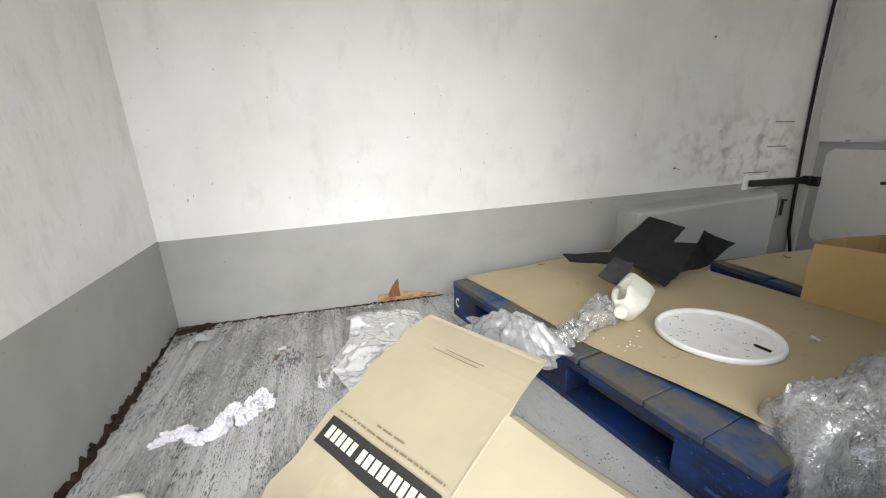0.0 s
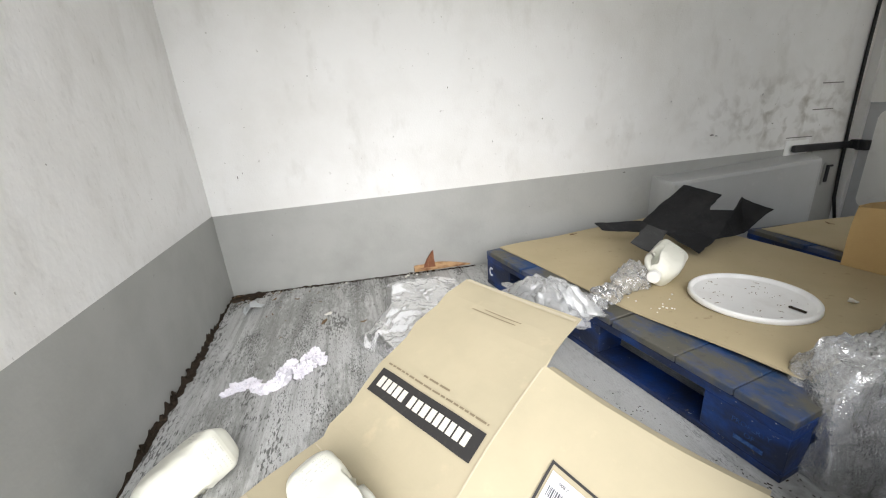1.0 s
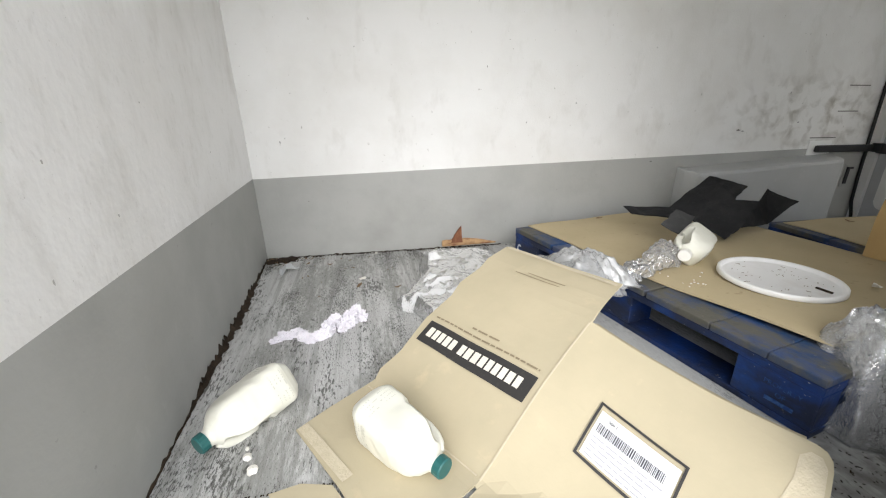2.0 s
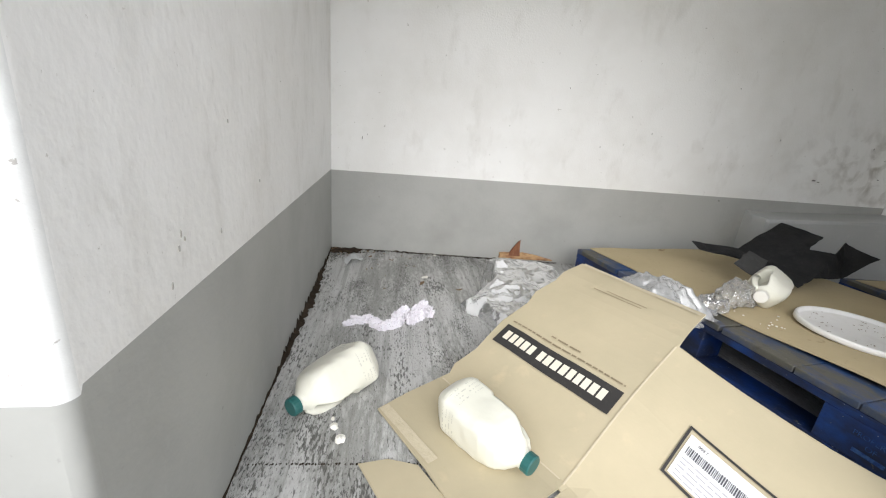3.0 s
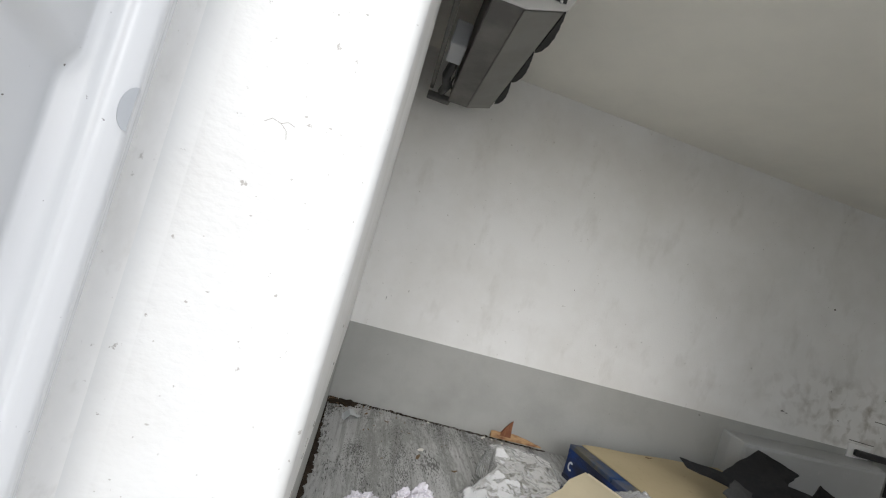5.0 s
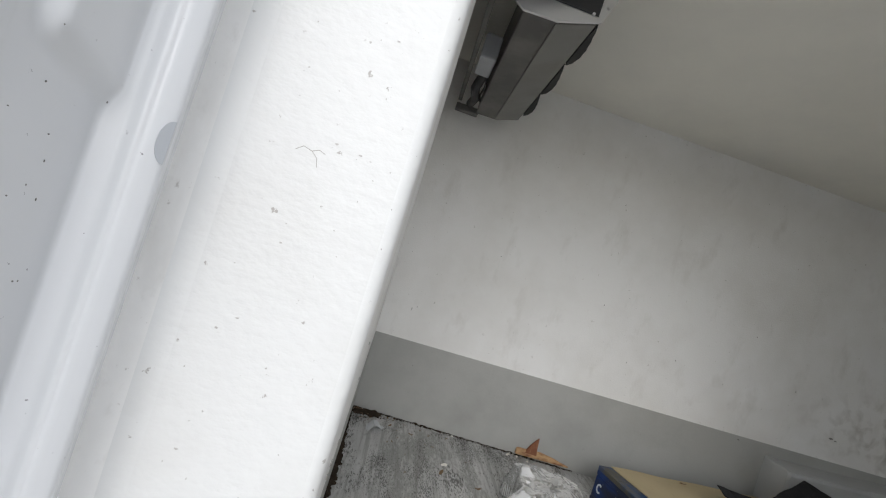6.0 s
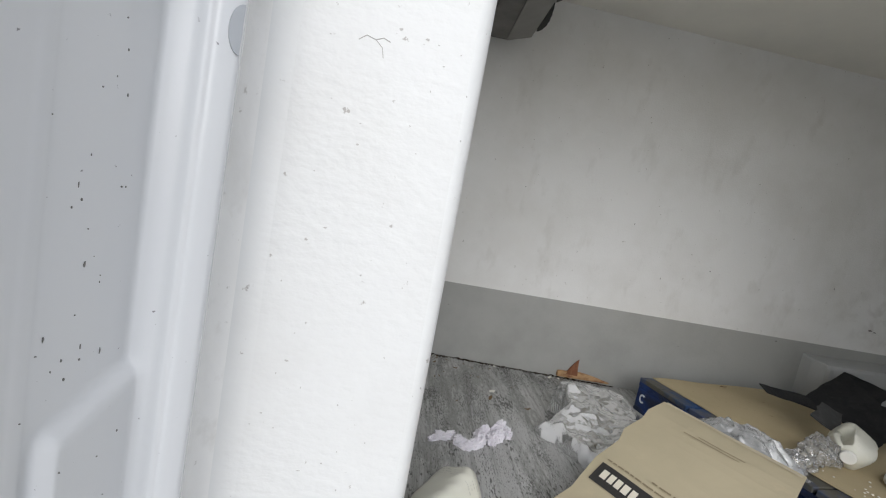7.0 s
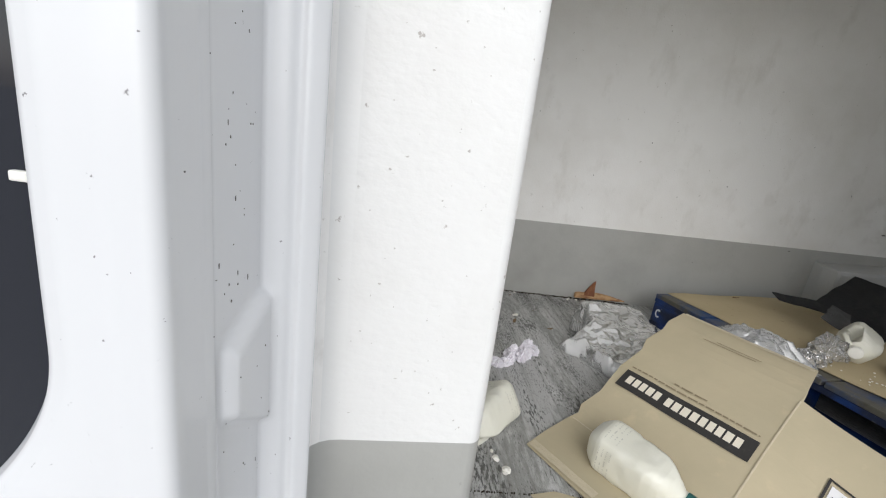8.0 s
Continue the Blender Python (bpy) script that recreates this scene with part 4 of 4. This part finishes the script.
    bmesh.ops.transform(tw, matrix=pose(0.045, -0.105, 0.0045, 0, 0, 100), verts=tw.verts)
    part("dirt_fleck", tw, DIRT, b)


bucket_lid()


# ---- torn black mat ----
def height_from(rim, x, y, power=2.2, sag=0.0):
    """Height of a stiff sheet between its propped rim points."""
    top = low = 0.0
    for rx, ry, rz in rim:
        w = 1.0 / (0.0004 + math.hypot(x - rx, y - ry) ** power)
        top += w * rz
        low += w
    return top / low - sag


def stiff_sheet(corners, panels, cuts, seed):
    """A stiff sheet creased into flat panels between its corners."""
    bm = bmesh.new()
    vs = [bm.verts.new(c) for c in corners]
    for p in panels:
        bm.faces.new([vs[k] for k in p])
    bmesh.ops.triangulate(bm, faces=bm.faces[:])
    bmesh.ops.recalc_face_normals(bm, faces=bm.faces[:])
    bmesh.ops.subdivide_edges(bm, edges=bm.edges[:], cuts=cuts, use_grid_fill=True)
    for v in bm.verts:
        c = v.co.copy()
        v.co.z = max(0.170, c.z + 0.008 * noise.noise(c * 9 + Vector((seed, 0, 0))) + 0.003 * noise.noise(c * 33))
        v.co.x += 0.007 * noise.noise(c * 28 + Vector((0, seed, 0)))
        v.co.y += 0.007 * noise.noise(c * 28 + Vector((0, 0, seed)))
    thick(bm, 0.005)
    return bm


def black_mat():
    """A stiff torn sheet, creased and propped up at its corners, with a smaller flap folded over it."""
    mat = thing("black_mat", "torn black rubber mat crumpled on kraft board", "mat")
    corners = [(1.584, -0.379, 0.27), (1.831, -0.366, 0.25), (1.87, -0.47, 0.215), (1.612, -0.41, 0.245), (2.15, -0.225, 0.36), (2.178, -0.41, 0.345), (2.093, -0.445, 0.29),
               (2.163, -0.498, 0.29), (2.033, -0.559, 0.20), (1.886, -0.635, 0.18), (2.202, -0.530, 0.20), (2.218, -0.470, 0.34), (2.25, -0.60, 0.31)]
    panels = [(0, 1, 2, 3), (1, 4, 5, 6), (1, 6, 7, 8, 2), (2, 8, 9), (7, 8, 10), (7, 10, 11), (10, 12, 11)]
    part("main_sheet", stiff_sheet(corners, panels, 7, 3), BLACK_MAT, mat)
    part("torn_flap", stiff_sheet([(1.586, -0.623, 0.265), (1.649, -0.682, 0.23), (1.803, -0.551, 0.26), (1.724, -0.533, 0.285)], [(0, 1, 2, 3)], 7, 8), LIT_DUSTY_MAT, mat)


black_mat()


# ---- crumpled film ----
def crumple(name, label, at, turn, size, height, seed, mat, tufts=2, n=60, floor=0.0, flat=0.45, fold=1.0):
    """Crumpled wrapping film: layers of sheet with straight creases in all directions, ragged at the rim."""
    rg = random.Random(seed)
    heap = thing(name, label, "plastic film", at, turn)
    big = max(size)
    for layer in range(tufts):
        bm = bmesh.new()
        off = Vector((seed * 3.1, layer * 7.7, seed))
        folds = []
        for k in range(22):
            t, wl = rg.uniform(0, 6.3), big * rg.choice((0.13, 0.2, 0.32, 0.5, 0.8))
            folds.append((math.cos(t) / wl, math.sin(t) / wl, rg.random(), wl * 0.16 * fold, rg.uniform(0, 50)))
        sx, sy = size[0] * (1 - 0.12 * layer), size[1] * (1 - 0.12 * layer)
        turns = 2 * n
        web = []
        for i in range(n + 1):
            row = []
            for j in range(turns):
                th = 2 * math.pi * j / turns
                way = Vector((math.cos(th) * 1.6, math.sin(th) * 1.6, 0))
                rim = 0.80 + 0.55 * noise.noise(way + off) + 0.10 * noise.noise(way * 4 + off)
                r = rim * (i + 0.02) / n
                u, v = r * math.cos(th), r * math.sin(th)
                p = Vector((u * 1.7, v * 1.7, 0)) + off
                x, y = u * sx, v * sy
                dome = max(0.0, 1 - (r / rim) ** 2) ** flat
                z, dx, dy = height * dome * (0.70 + 0.2 * layer), 0.0, 0.0
                for fx, fy, ph, amp, sd in folds:
                    w = max(0.0, 0.35 + 1.6 * noise.noise(p * 1.2 + Vector((sd, 0, 0))))
                    tri = abs(((x * fx + y * fy + ph + 0.12 * noise.noise(p * 2)) % 1.0) * 2 - 1) - 0.5
                    z += amp * w * tri * (0.25 + 0.75 * dome)
                    dx += 0.5 * amp * w * tri * fx * big * 0.3
                    dy += 0.5 * amp * w * tri * fy * big * 0.3
                z += 0.05 * height * noise.noise(p * 7)
                row.append(bm.verts.new((x + dx, y + dy, max(floor + 0.003 + 0.003 * layer + 0.006 * (1 + noise.noise(p * 5)), z))))
            web.append(row)
        for i in range(n):
            for j in range(turns):
                k = (j + 1) % turns
                bm.faces.new((web[i][j], web[i][k], web[i + 1][k], web[i + 1][j]))
        part("film_layer", bm, mat, heap, smooth=mat is not TISSUE)
    return heap


# ---- tissue, wood, dirt and crumbs ----
def edge_distance(edge, x, y):
    best = 9.0
    for (ax, ay), (bx, by) in zip(edge, edge[1:] + edge[:1]):
        ux, uy = bx - ax, by - ay
        t = max(0.0, min(1.0, ((x - ax) * ux + (y - ay) * uy) / (ux * ux + uy * uy)))
        best = min(best, math.hypot(x - ax - t * ux, y - ay - t * uy))
    return best


def film_pile(label, at, turn, edge, peaks, lean, seed, mat, step=0.006, rough=1.0, layers=2, slope=0.03, fine=1.0):
    """A crushed sheet of film: steep ragged sides, a bulging top between its peaks, creased in all directions."""
    heap = thing("plastic_film", label, "plastic film", at, turn)
    for layer in range(layers):
        off = Vector((seed * 5.3, layer * 11.1, seed * 2.7))
        rim = [(x * (1 - 0.06 * layer), y * (1 - 0.06 * layer)) for x, y in edge]
        bm = bmesh.new()
        bm.faces.new([bm.verts.new((x, y, 0)) for x, y in rim])
        for axis in (0, 1):
            lo, hi = min(p[axis] for p in rim), max(p[axis] for p in rim)
            cut_grid(bm, axis, lo + step * 0.5, hi, step)
        for v in bm.verts:
            x, y = v.co.x, v.co.y
            d = edge_distance(rim, x, y)
            side = min(1.0, d / slope) ** 0.6
            z = height_from(peaks, x, y, 2.0) * side * (1 - 0.10 * layer)
            q = Vector((x, y, z)) + off
            w = noise.noise_vector(q * 7) * 0.020 + noise.noise_vector(q * 19) * 0.010
            q = q + w
            f1 = 0.5 - abs(noise.noise(q * 12 * fine)) * 2
            f2 = 0.5 - abs(noise.noise(q * 30 * fine + Vector((4, 1, 9)))) * 2
            f3 = 0.5 - abs(noise.noise(q * 64 * fine + Vector((1, 8, 3)))) * 2
            push = rough * (0.022 * f1 + 0.012 * f2 + 0.006 * f3)
            sway = noise.noise_vector(q * 22 * fine) * 0.016 * rough
            part_in = 0.35 + 0.65 * side
            v.co.x = x + lean[0] * z + sway.x
            v.co.y = y + lean[1] * z + sway.y
            v.co.z = max(0.003 + 0.003 * layer + 0.005 * abs(f2), z + push * part_in)
        part("film_layer", bm, mat, heap, smooth=mat is not TISSUE)
    return heap


film_pile("crumpled white wrapping film on the floor", (0.76, -0.58, 0.0), 0,
          [(-0.09, 0.15), (-0.06, 0.09), (-0.075, 0.02), (-0.14, -0.005), (-0.20, -0.03), (-0.185, -0.07), (-0.14, -0.10), (-0.10, -0.20), (-0.03, -0.26), (0.08, -0.22), (0.20, -0.10), (0.26, 0.02), (0.25, 0.13), (0.12, 0.18), (0.0, 0.165)],
          [(-0.08, 0.11, 0.155), (0.0, 0.10, 0.165), (0.14, 0.10, 0.16), (-0.02, 0.0, 0.13), (-0.16, -0.05, 0.05), (-0.08, -0.12, 0.06), (-0.02, -0.20, 0.05), (0.1, -0.05, 0.12), (0.22, 0.03, 0.12)], (-0.22, 0.0), 1, FILM_WHITE, step=0.0045, rough=0.42, layers=3, slope=0.030, fine=1.0)
crumple("plastic_film", "crumpled clear wrapping film over the pallet edge", (1.165, -0.82, 0.125), -57, (0.22, 0.13), 0.14, 2, FILM_MILKY, n=46, floor=0.032, flat=0.6, fold=0.5)
film_pile("twisted tail of clear film on kraft board", (1.40, -0.815, 0.166), 25,
          [(-0.17, -0.03), (-0.08, -0.05), (0.02, -0.035), (0.11, -0.06), (0.16, -0.02), (0.15, 0.04), (0.07, 0.05), (0.0, 0.03), (-0.09, 0.04), (-0.16, 0.02)],
          [(-0.12, 0.0, 0.03), (0.0, 0.0, 0.025), (0.11, 0.0, 0.065)], (0.0, 0.0), 5, FILM_CLEAR, 0.004, 1.0, 1, 0.015, 2.2)
film_pile("large heap of crumpled clear film beside the pallet", (1.735, -1.415, 0.0), 15,
          [(0.27 * (1 + 0.22 * math.sin(3 * t + 1) + 0.10 * math.sin(7 * t)) * math.cos(t), 0.20 * (1 + 0.22 * math.sin(3 * t + 1) + 0.10 * math.sin(7 * t)) * math.sin(t)) for t in (math.pi * k / 14 for k in range(28))],
          [(0.0, 0.0, 0.31), (-0.10, 0.06, 0.25), (0.12, -0.02, 0.31), (-0.16, -0.02, 0.19), (0.02, -0.12, 0.25), (0.2, 0.08, 0.22)], (-0.05, 0.02), 3, FILM_CLEAR, 0.006, 1.1, 2, 0.07, 1.2)

def wad(bm, at, radii, turn, seed):
    """One crushed lobe of paper with deep folds between flat facets."""
    own = bmesh.new()
    bmesh.ops.create_icosphere(own, subdivisions=5, radius=1.0)
    off = Vector((seed * 3.7, seed * 1.9, seed * 0.7))
    for v in own.verts:
        q = v.co * 1.1 + off
        q = q + noise.noise_vector(q * 1.6) * 0.5
        f = 0.85 * (0.45 - 2 * abs(noise.noise(q * 1.2))) + 0.26 * (0.5 - 2 * abs(noise.noise(q * 2.4))) + 0.06 * (0.5 - 2 * abs(noise.noise(q * 7.5)))
        v.co = v.co * (1 + f) + noise.noise_vector(q * 2.2) * 0.35
    bmesh.ops.transform(own, matrix=Matrix.Translation(at) @ pose(0, 0, 0, 0, 0, turn) @ Matrix.Diagonal((*radii, 1)), verts=own.verts)
    for v in own.verts:
        v.co.z = max(0.0015 + 0.002 * abs(noise.noise(v.co * 60)), v.co.z)
    me = bpy.data.meshes.new("piece")
    own.to_mesh(me)
    own.free()
    bm.from_mesh(me)
    bpy.data.meshes.remove(me)


tissue = thing("crumpled_tissue", "crumpled white paper tissue on the floor", "tissue", (0.312, -0.742, 0.0), 14)
for k, (x, y, rx, ry, rz, turn) in enumerate([(-0.138, 0.002, 0.020, 0.012, 0.015, 10), (-0.112, 0.010, 0.022, 0.014, 0.022, -30), (-0.085, 0.012, 0.024, 0.012, 0.020, 15), (-0.062, -0.010, 0.018, 0.014, 0.022, 50), (-0.052, -0.036, 0.026, 0.015, 0.026, -40), (-0.020, -0.040, 0.025, 0.013, 0.024, 5), (0.008, -0.028, 0.026, 0.017, 0.032, 30), (0.020, 0.004, 0.020, 0.022, 0.030, 60), (0.044, 0.022, 0.026, 0.016, 0.034, 25), (0.062, -0.008, 0.024, 0.018, 0.028, 80), (0.090, 0.004, 0.024, 0.020, 0.030, 40), (0.098, 0.034, 0.024, 0.016, 0.034, 15), (0.122, 0.050, 0.018, 0.022, 0.036, 30), (0.138, 0.030, 0.016, 0.024, 0.026, -10)]):
    bm = bmesh.new()
    wad(bm, (x, y, 0.42 * rz), (0.92 * rx, 0.72 * ry, 0.72 * rz), turn, k + 2)
    part("paper_fold", bm, TISSUE, tissue)


def broken_wood():
    b = thing("broken_wood", "splintered brown wood sticking out at the wall foot", "wood", (0.845, -0.014, 0.0))
    bm = bmesh.new()
    loops = []
    for k in range(15):
        s = k / 14
        h = 0.028 + 0.014 * math.sin(s * 3.0) + 0.006 * noise.noise(Vector((s * 12, 0, 0)))
        h *= 1 - 0.75 * s ** 2
        x = 0.285 * s
        loops.append([(x, 0.0, 0.012), (x, -0.022 * (1 - 0.6 * s), 0.014), (x, -0.018 * (1 - 0.6 * s), 0.012 + h * 0.8), (x, -0.004, 0.012 + h)])
    rings(bm, loops)
    part("splinter", bm, WOOD, b)
    sp = bmesh.new()
    rings(sp, [[(0.045, -0.018, 0.03), (0.105, -0.020, 0.03), (0.105, -0.002, 0.03), (0.045, -0.002, 0.03)], [(0.066, -0.016, 0.072), (0.100, -0.017, 0.07), (0.100, -0.006, 0.07), (0.066, -0.006, 0.072)], [(0.088, -0.013, 0.105), (0.098, -0.013, 0.114), (0.098, -0.008, 0.114), (0.088, -0.008, 0.105)]])
    part("splinter", sp, WOOD_DARK, b, "dark red-brown splinter")


broken_wood()


def dirt_line(name, label, a, b, width, height, seed, lumps):
    rg = random.Random(seed)
    bm = bmesh.new()
    a, b = Vector(a), Vector(b)
    d = b - a
    side = Vector((-d.y, d.x, 0)).normalized()
    for k in range(lumps):
        s = (k + rg.random()) / lumps
        p = a + d * s + side * width * rg.uniform(-0.1, 1.0) * (0.4 + 0.6 * abs(noise.noise(Vector((s * 9, seed, 0))) * 2))
        r = rg.uniform(0.3, 1.0) * height
        piece = bmesh.new()
        bmesh.ops.create_icosphere(piece, subdivisions=1, radius=r)
        for v in piece.verts:
            v.co *= 1 + rg.uniform(-0.35, 0.35)
            v.co.x *= rg.uniform(0.9, 1.8)
            v.co.z *= 0.55
        bmesh.ops.transform(piece, matrix=Matrix.Translation(p + Vector((0, 0, r * 0.2))) @ pose(0, 0, 0, 0, 0, rg.uniform(0, 360)), verts=piece.verts)
        me = bpy.data.meshes.new("piece")
        piece.to_mesh(me)
        piece.free()
        bm.from_mesh(me)
        bpy.data.meshes.remove(me)
    return tagged(part(name, bm, DIRT), label, "dirt", kind="stuff")


dirt_line("dirt", "dark dirt along the side wall foot", (0.01, -0.018, 0), (1.15, -0.016, 0), -0.012, 0.006, 2, 150)
dirt_line("dirt", "heap of dirt in the corner", (0.02, -0.06, 0), (0.13, -0.03, 0), -0.04, 0.017, 3, 60)
dirt_line("dirt", "dark grit along the floor joint", (0.05, -1.325, 0), (0.40, -1.322, 0), 0.004, 0.0025, 4, 60)


def dirt_strip(label, pts, seed, wide, tall, swell=None):
    """Ragged crust of dirt lying in the joint of floor and wall."""
    bm = bmesh.new()
    loops = []
    way = dense(pts, 0.005)
    ragged = random.Random(int(seed * 10))
    for i, (x, y) in enumerate(way):
        a, b = way[max(i - 1, 0)], way[min(i + 1, len(way) - 1)]
        d = Vector((b[0] - a[0], b[1] - a[1], 0)).normalized()
        q = Vector((-d.y, d.x, 0)) * -1
        k = 0.3 + 1.4 * abs(noise.noise(Vector((i * 0.019, seed, 0)))) * 2 + 0.2 * abs(noise.noise(Vector((i * 0.21, seed, 4))))
        if swell:
            k = 0.16 + 0.08 * k + 1.2 * math.exp(-((i / len(way) - swell) / 0.2) ** 2) * (0.75 + 0.5 * noise.noise(Vector((i * 0.12, seed, 2))))
        w, h = wide * k, tall * (min(1.0, 0.2 + k) if swell else 1.0) * (0.4 + 1.3 * abs(noise.noise(Vector((i * 0.12, seed, 9)))) * 2)
        w *= 1.0 + 0.4 * noise.noise(Vector((i * 0.23, seed, 5))) + ragged.uniform(-0.12, 0.12)
        h *= 1.0 + 0.5 * noise.noise(Vector((i * 0.31, seed, 7)))
        p = Vector((x, y, 0))
        loops.append([p + Vector((0, 0, 0.001)), p + q * w + Vector((0, 0, 0.001)), p + q * w * 0.7 + Vector((0, 0, 0.003)), p + q * w * 0.3 + Vector((0, 0, h * 0.5)), p + Vector((0, 0, h))])
    rings(bm, loops)
    return tagged(part("dirt", bm, DIRT), label, "dirt", kind="stuff")


dirt_strip("dark ragged dirt crust along the bulkhead foot", [(0.006, -0.02), (0.036, -1.58)], 3.3, -0.018, 0.016, 0.38)
rag = random.Random(8)
for k in range(9):
    y = -0.12 - 0.95 * k / 9 + rag.uniform(-0.04, 0.04)
    x = 0.006 + 0.030 * (-y / 1.58)
    w, h = rag.uniform(0.012, 0.03), rag.uniform(0.015, 0.035)
    scrap = bmesh.new()
    rings(scrap, [[(x + d, y - w, 0.002), (x + d + 0.006, y - 0.4 * w, 0.4 * h), (x + d + 0.003, y + rag.uniform(-0.5, 0.5) * w, h), (x + d + 0.005, y + 0.6 * w, 0.5 * h), (x + d, y + w, 0.002)] for d in (0.0, 0.0015)])
    tagged(part("dirt_flake", scrap, DIRT), "dark ragged flake of dirt standing against the bulkhead", "debris", "dirt flakes")
dirt_strip("thin dark dirt crust along the side wall foot", [(0.01, -0.0125), (1.16, -0.0125)], 7.1, 0.0035, 0.004)


def flake(name, label, cat, at, size, turn, mat, seed, t=0.002, lift=0.006):
    rg = random.Random(seed)
    bm = bmesh.new()
    out = [(size * rg.uniform(0.6, 1.0) * math.cos(k * 0.785), size * (0.28 if mat is LEAF else 0.6) * rg.uniform(0.6, 1.0) * math.sin(k * 0.785)) for k in range(8)]
    bm.faces.new([bm.verts.new((x, y, 0)) for x, y in out])
    cut_grid(bm, 0, -size, size, size / 3)
    for v in bm.verts:
        v.co.z = 0.001 + lift * abs(noise.noise(Vector((v.co.x * 20, v.co.y * 20, seed)))) * 2
    thick(bm, t)
    ob = part(name, bm, mat)
    ob.matrix_world = pose(*at, 0, 0, turn)
    return tagged(ob, label, cat, "floor debris")


flake("paint_flake", "grey flake of lining on the floor", "debris", (0.129, -0.192, 0.0), 0.065, 35, CHIP, 3, lift=0.03)
flake("paper_scrap", "small white scrap on the floor", "debris", (0.445, -0.345, 0.004), 0.018, 20, CRUMB, 5, lift=0.012)
flake("dry_leaf", "dry brown leaf scrap on the floor", "debris", (0.43, -0.40, 0.0), 0.03, 70, LEAF, 6)
flake("dry_leaf", "dry brown leaf scrap on the floor", "debris", (0.58, -0.44, 0.0), 0.02, 10, LEAF, 7)
flake("dry_leaf", "dry brown leaf scrap near the corner", "debris", (0.20, -0.11, 0.0), 0.02, 60, LEAF, 8)
flake("dry_leaf", "dry brown leaf scrap near the corner", "debris", (0.30, -0.14, 0.0), 0.014, 0, LEAF, 9)
flake("paper_scrap", "small white scrap on kraft board", "debris", (1.99, -1.09, 0.166), 0.02, 0, CRUMB, 10, lift=0.02)
flake("twig", "dark curled twig scrap on kraft board", "debris", (1.60, -0.19, 0.166), 0.022, 0, LEAF, 11)
flake("twig", "dark scrap on the rear board", "debris", (2.75, -0.47, 0.166), 0.025, 90, LEAF, 12)
crumbs = random.Random(21)
for k, (x, y, z, s) in enumerate([(0.195, -1.225, 0, 0.009), (0.212, -1.262, 0, 0.011), (0.188, -1.20, 0, 0.005)] + [(1.46 + crumbs.uniform(-0.06, 0.10), -0.90 + crumbs.uniform(-0.07, 0.05), 0.166, crumbs.uniform(0.0015, 0.0035)) for _ in range(12)] + [(0.62 + crumbs.uniform(-0.2, 0.3), -0.03 - crumbs.uniform(0, 0.03), 0, 0.006) for _ in range(5)]):
    bm = bmesh.new()
    bmesh.ops.create_icosphere(bm, subdivisions=2, radius=s)
    for v in bm.verts:
        v.co *= 1 + 0.5 * noise.noise(v.co * 120 + Vector((k, 0, 0)))
        v.co.z = max(-0.4 * s, v.co.z * 0.6)
    ob = part("crumb", bm, CRUMB)
    ob.matrix_world = pose(x, y, z + 0.4 * s)
    tagged(ob, "white crumb of spilt curd", "debris", "crumbs")


# ---- leaf litter in the corner, chips along the wall foot ----
def litter(name, label, count, spot, mat, seed, size):
    """Many tiny flat scraps lying at the places that spot() gives."""
    rg = random.Random(seed)
    bm = bmesh.new()
    for _ in range(count):
        x, y = spot(rg)
        s, a = size * rg.uniform(0.35, 1.0), rg.uniform(0, 6.3)
        tilt = rg.uniform(0.1, 0.7) * s
        loop = []
        for k in range(6):
            u, v = s * rg.uniform(0.6, 1.1) * math.cos(k * 1.047), 0.45 * s * rg.uniform(0.6, 1.1) * math.sin(k * 1.047)
            loop.append(Vector((x + u * math.cos(a) - v * math.sin(a), y + u * math.sin(a) + v * math.cos(a), 0.0012 + 0.5 * tilt * (1 + u / s))))
        rings(bm, [loop, [p + Vector((0, 0, 0.0008)) for p in loop]])
    return tagged(part(name, bm, mat), label, "debris", kind="stuff")


def near_corner(rg):
    return 0.015 + abs(rg.gauss(0, 0.07)), -0.025 - abs(rg.gauss(0, 0.035))


def wall_foot(rg):
    return rg.uniform(0.05, 1.1), -0.018 - abs(rg.gauss(0, 0.008))


def floor_scatter(rg):
    return 0.05 + abs(rg.gauss(0, 0.35)), -0.04 - abs(rg.gauss(0, 0.22))


litter("leaf_litter", "brown leaf litter and dirt heaped in the floor corner", 110, near_corner, LEAF, 5, 0.011)
litter("leaf_litter", "dark rotted scraps in the floor corner", 70, near_corner, DIRT, 6, 0.012)
litter("paint_chips", "pale paint chips along the side wall foot", 60, wall_foot, CRUMB, 7, 0.005)
litter("leaf_litter", "small brown scraps scattered over the floor", 34, floor_scatter, LEAF, 9, 0.008)


def beside_pallet(rg):
    return 1.36 + rg.gauss(0, 0.09), -1.47 + rg.gauss(0, 0.07)


def between(rg):
    s = rg.random()
    return 1.12 + 0.22 * s + rg.gauss(0, 0.03), -0.95 - 0.42 * s + rg.gauss(0, 0.03)


litter("grit", "dark grit and twig scraps on the floor beside the pallet", 170, beside_pallet, DIRT, 13, 0.0042)
litter("grit", "small dark scraps on the floor along the pallet", 60, between, DIRT, 14, 0.0035)
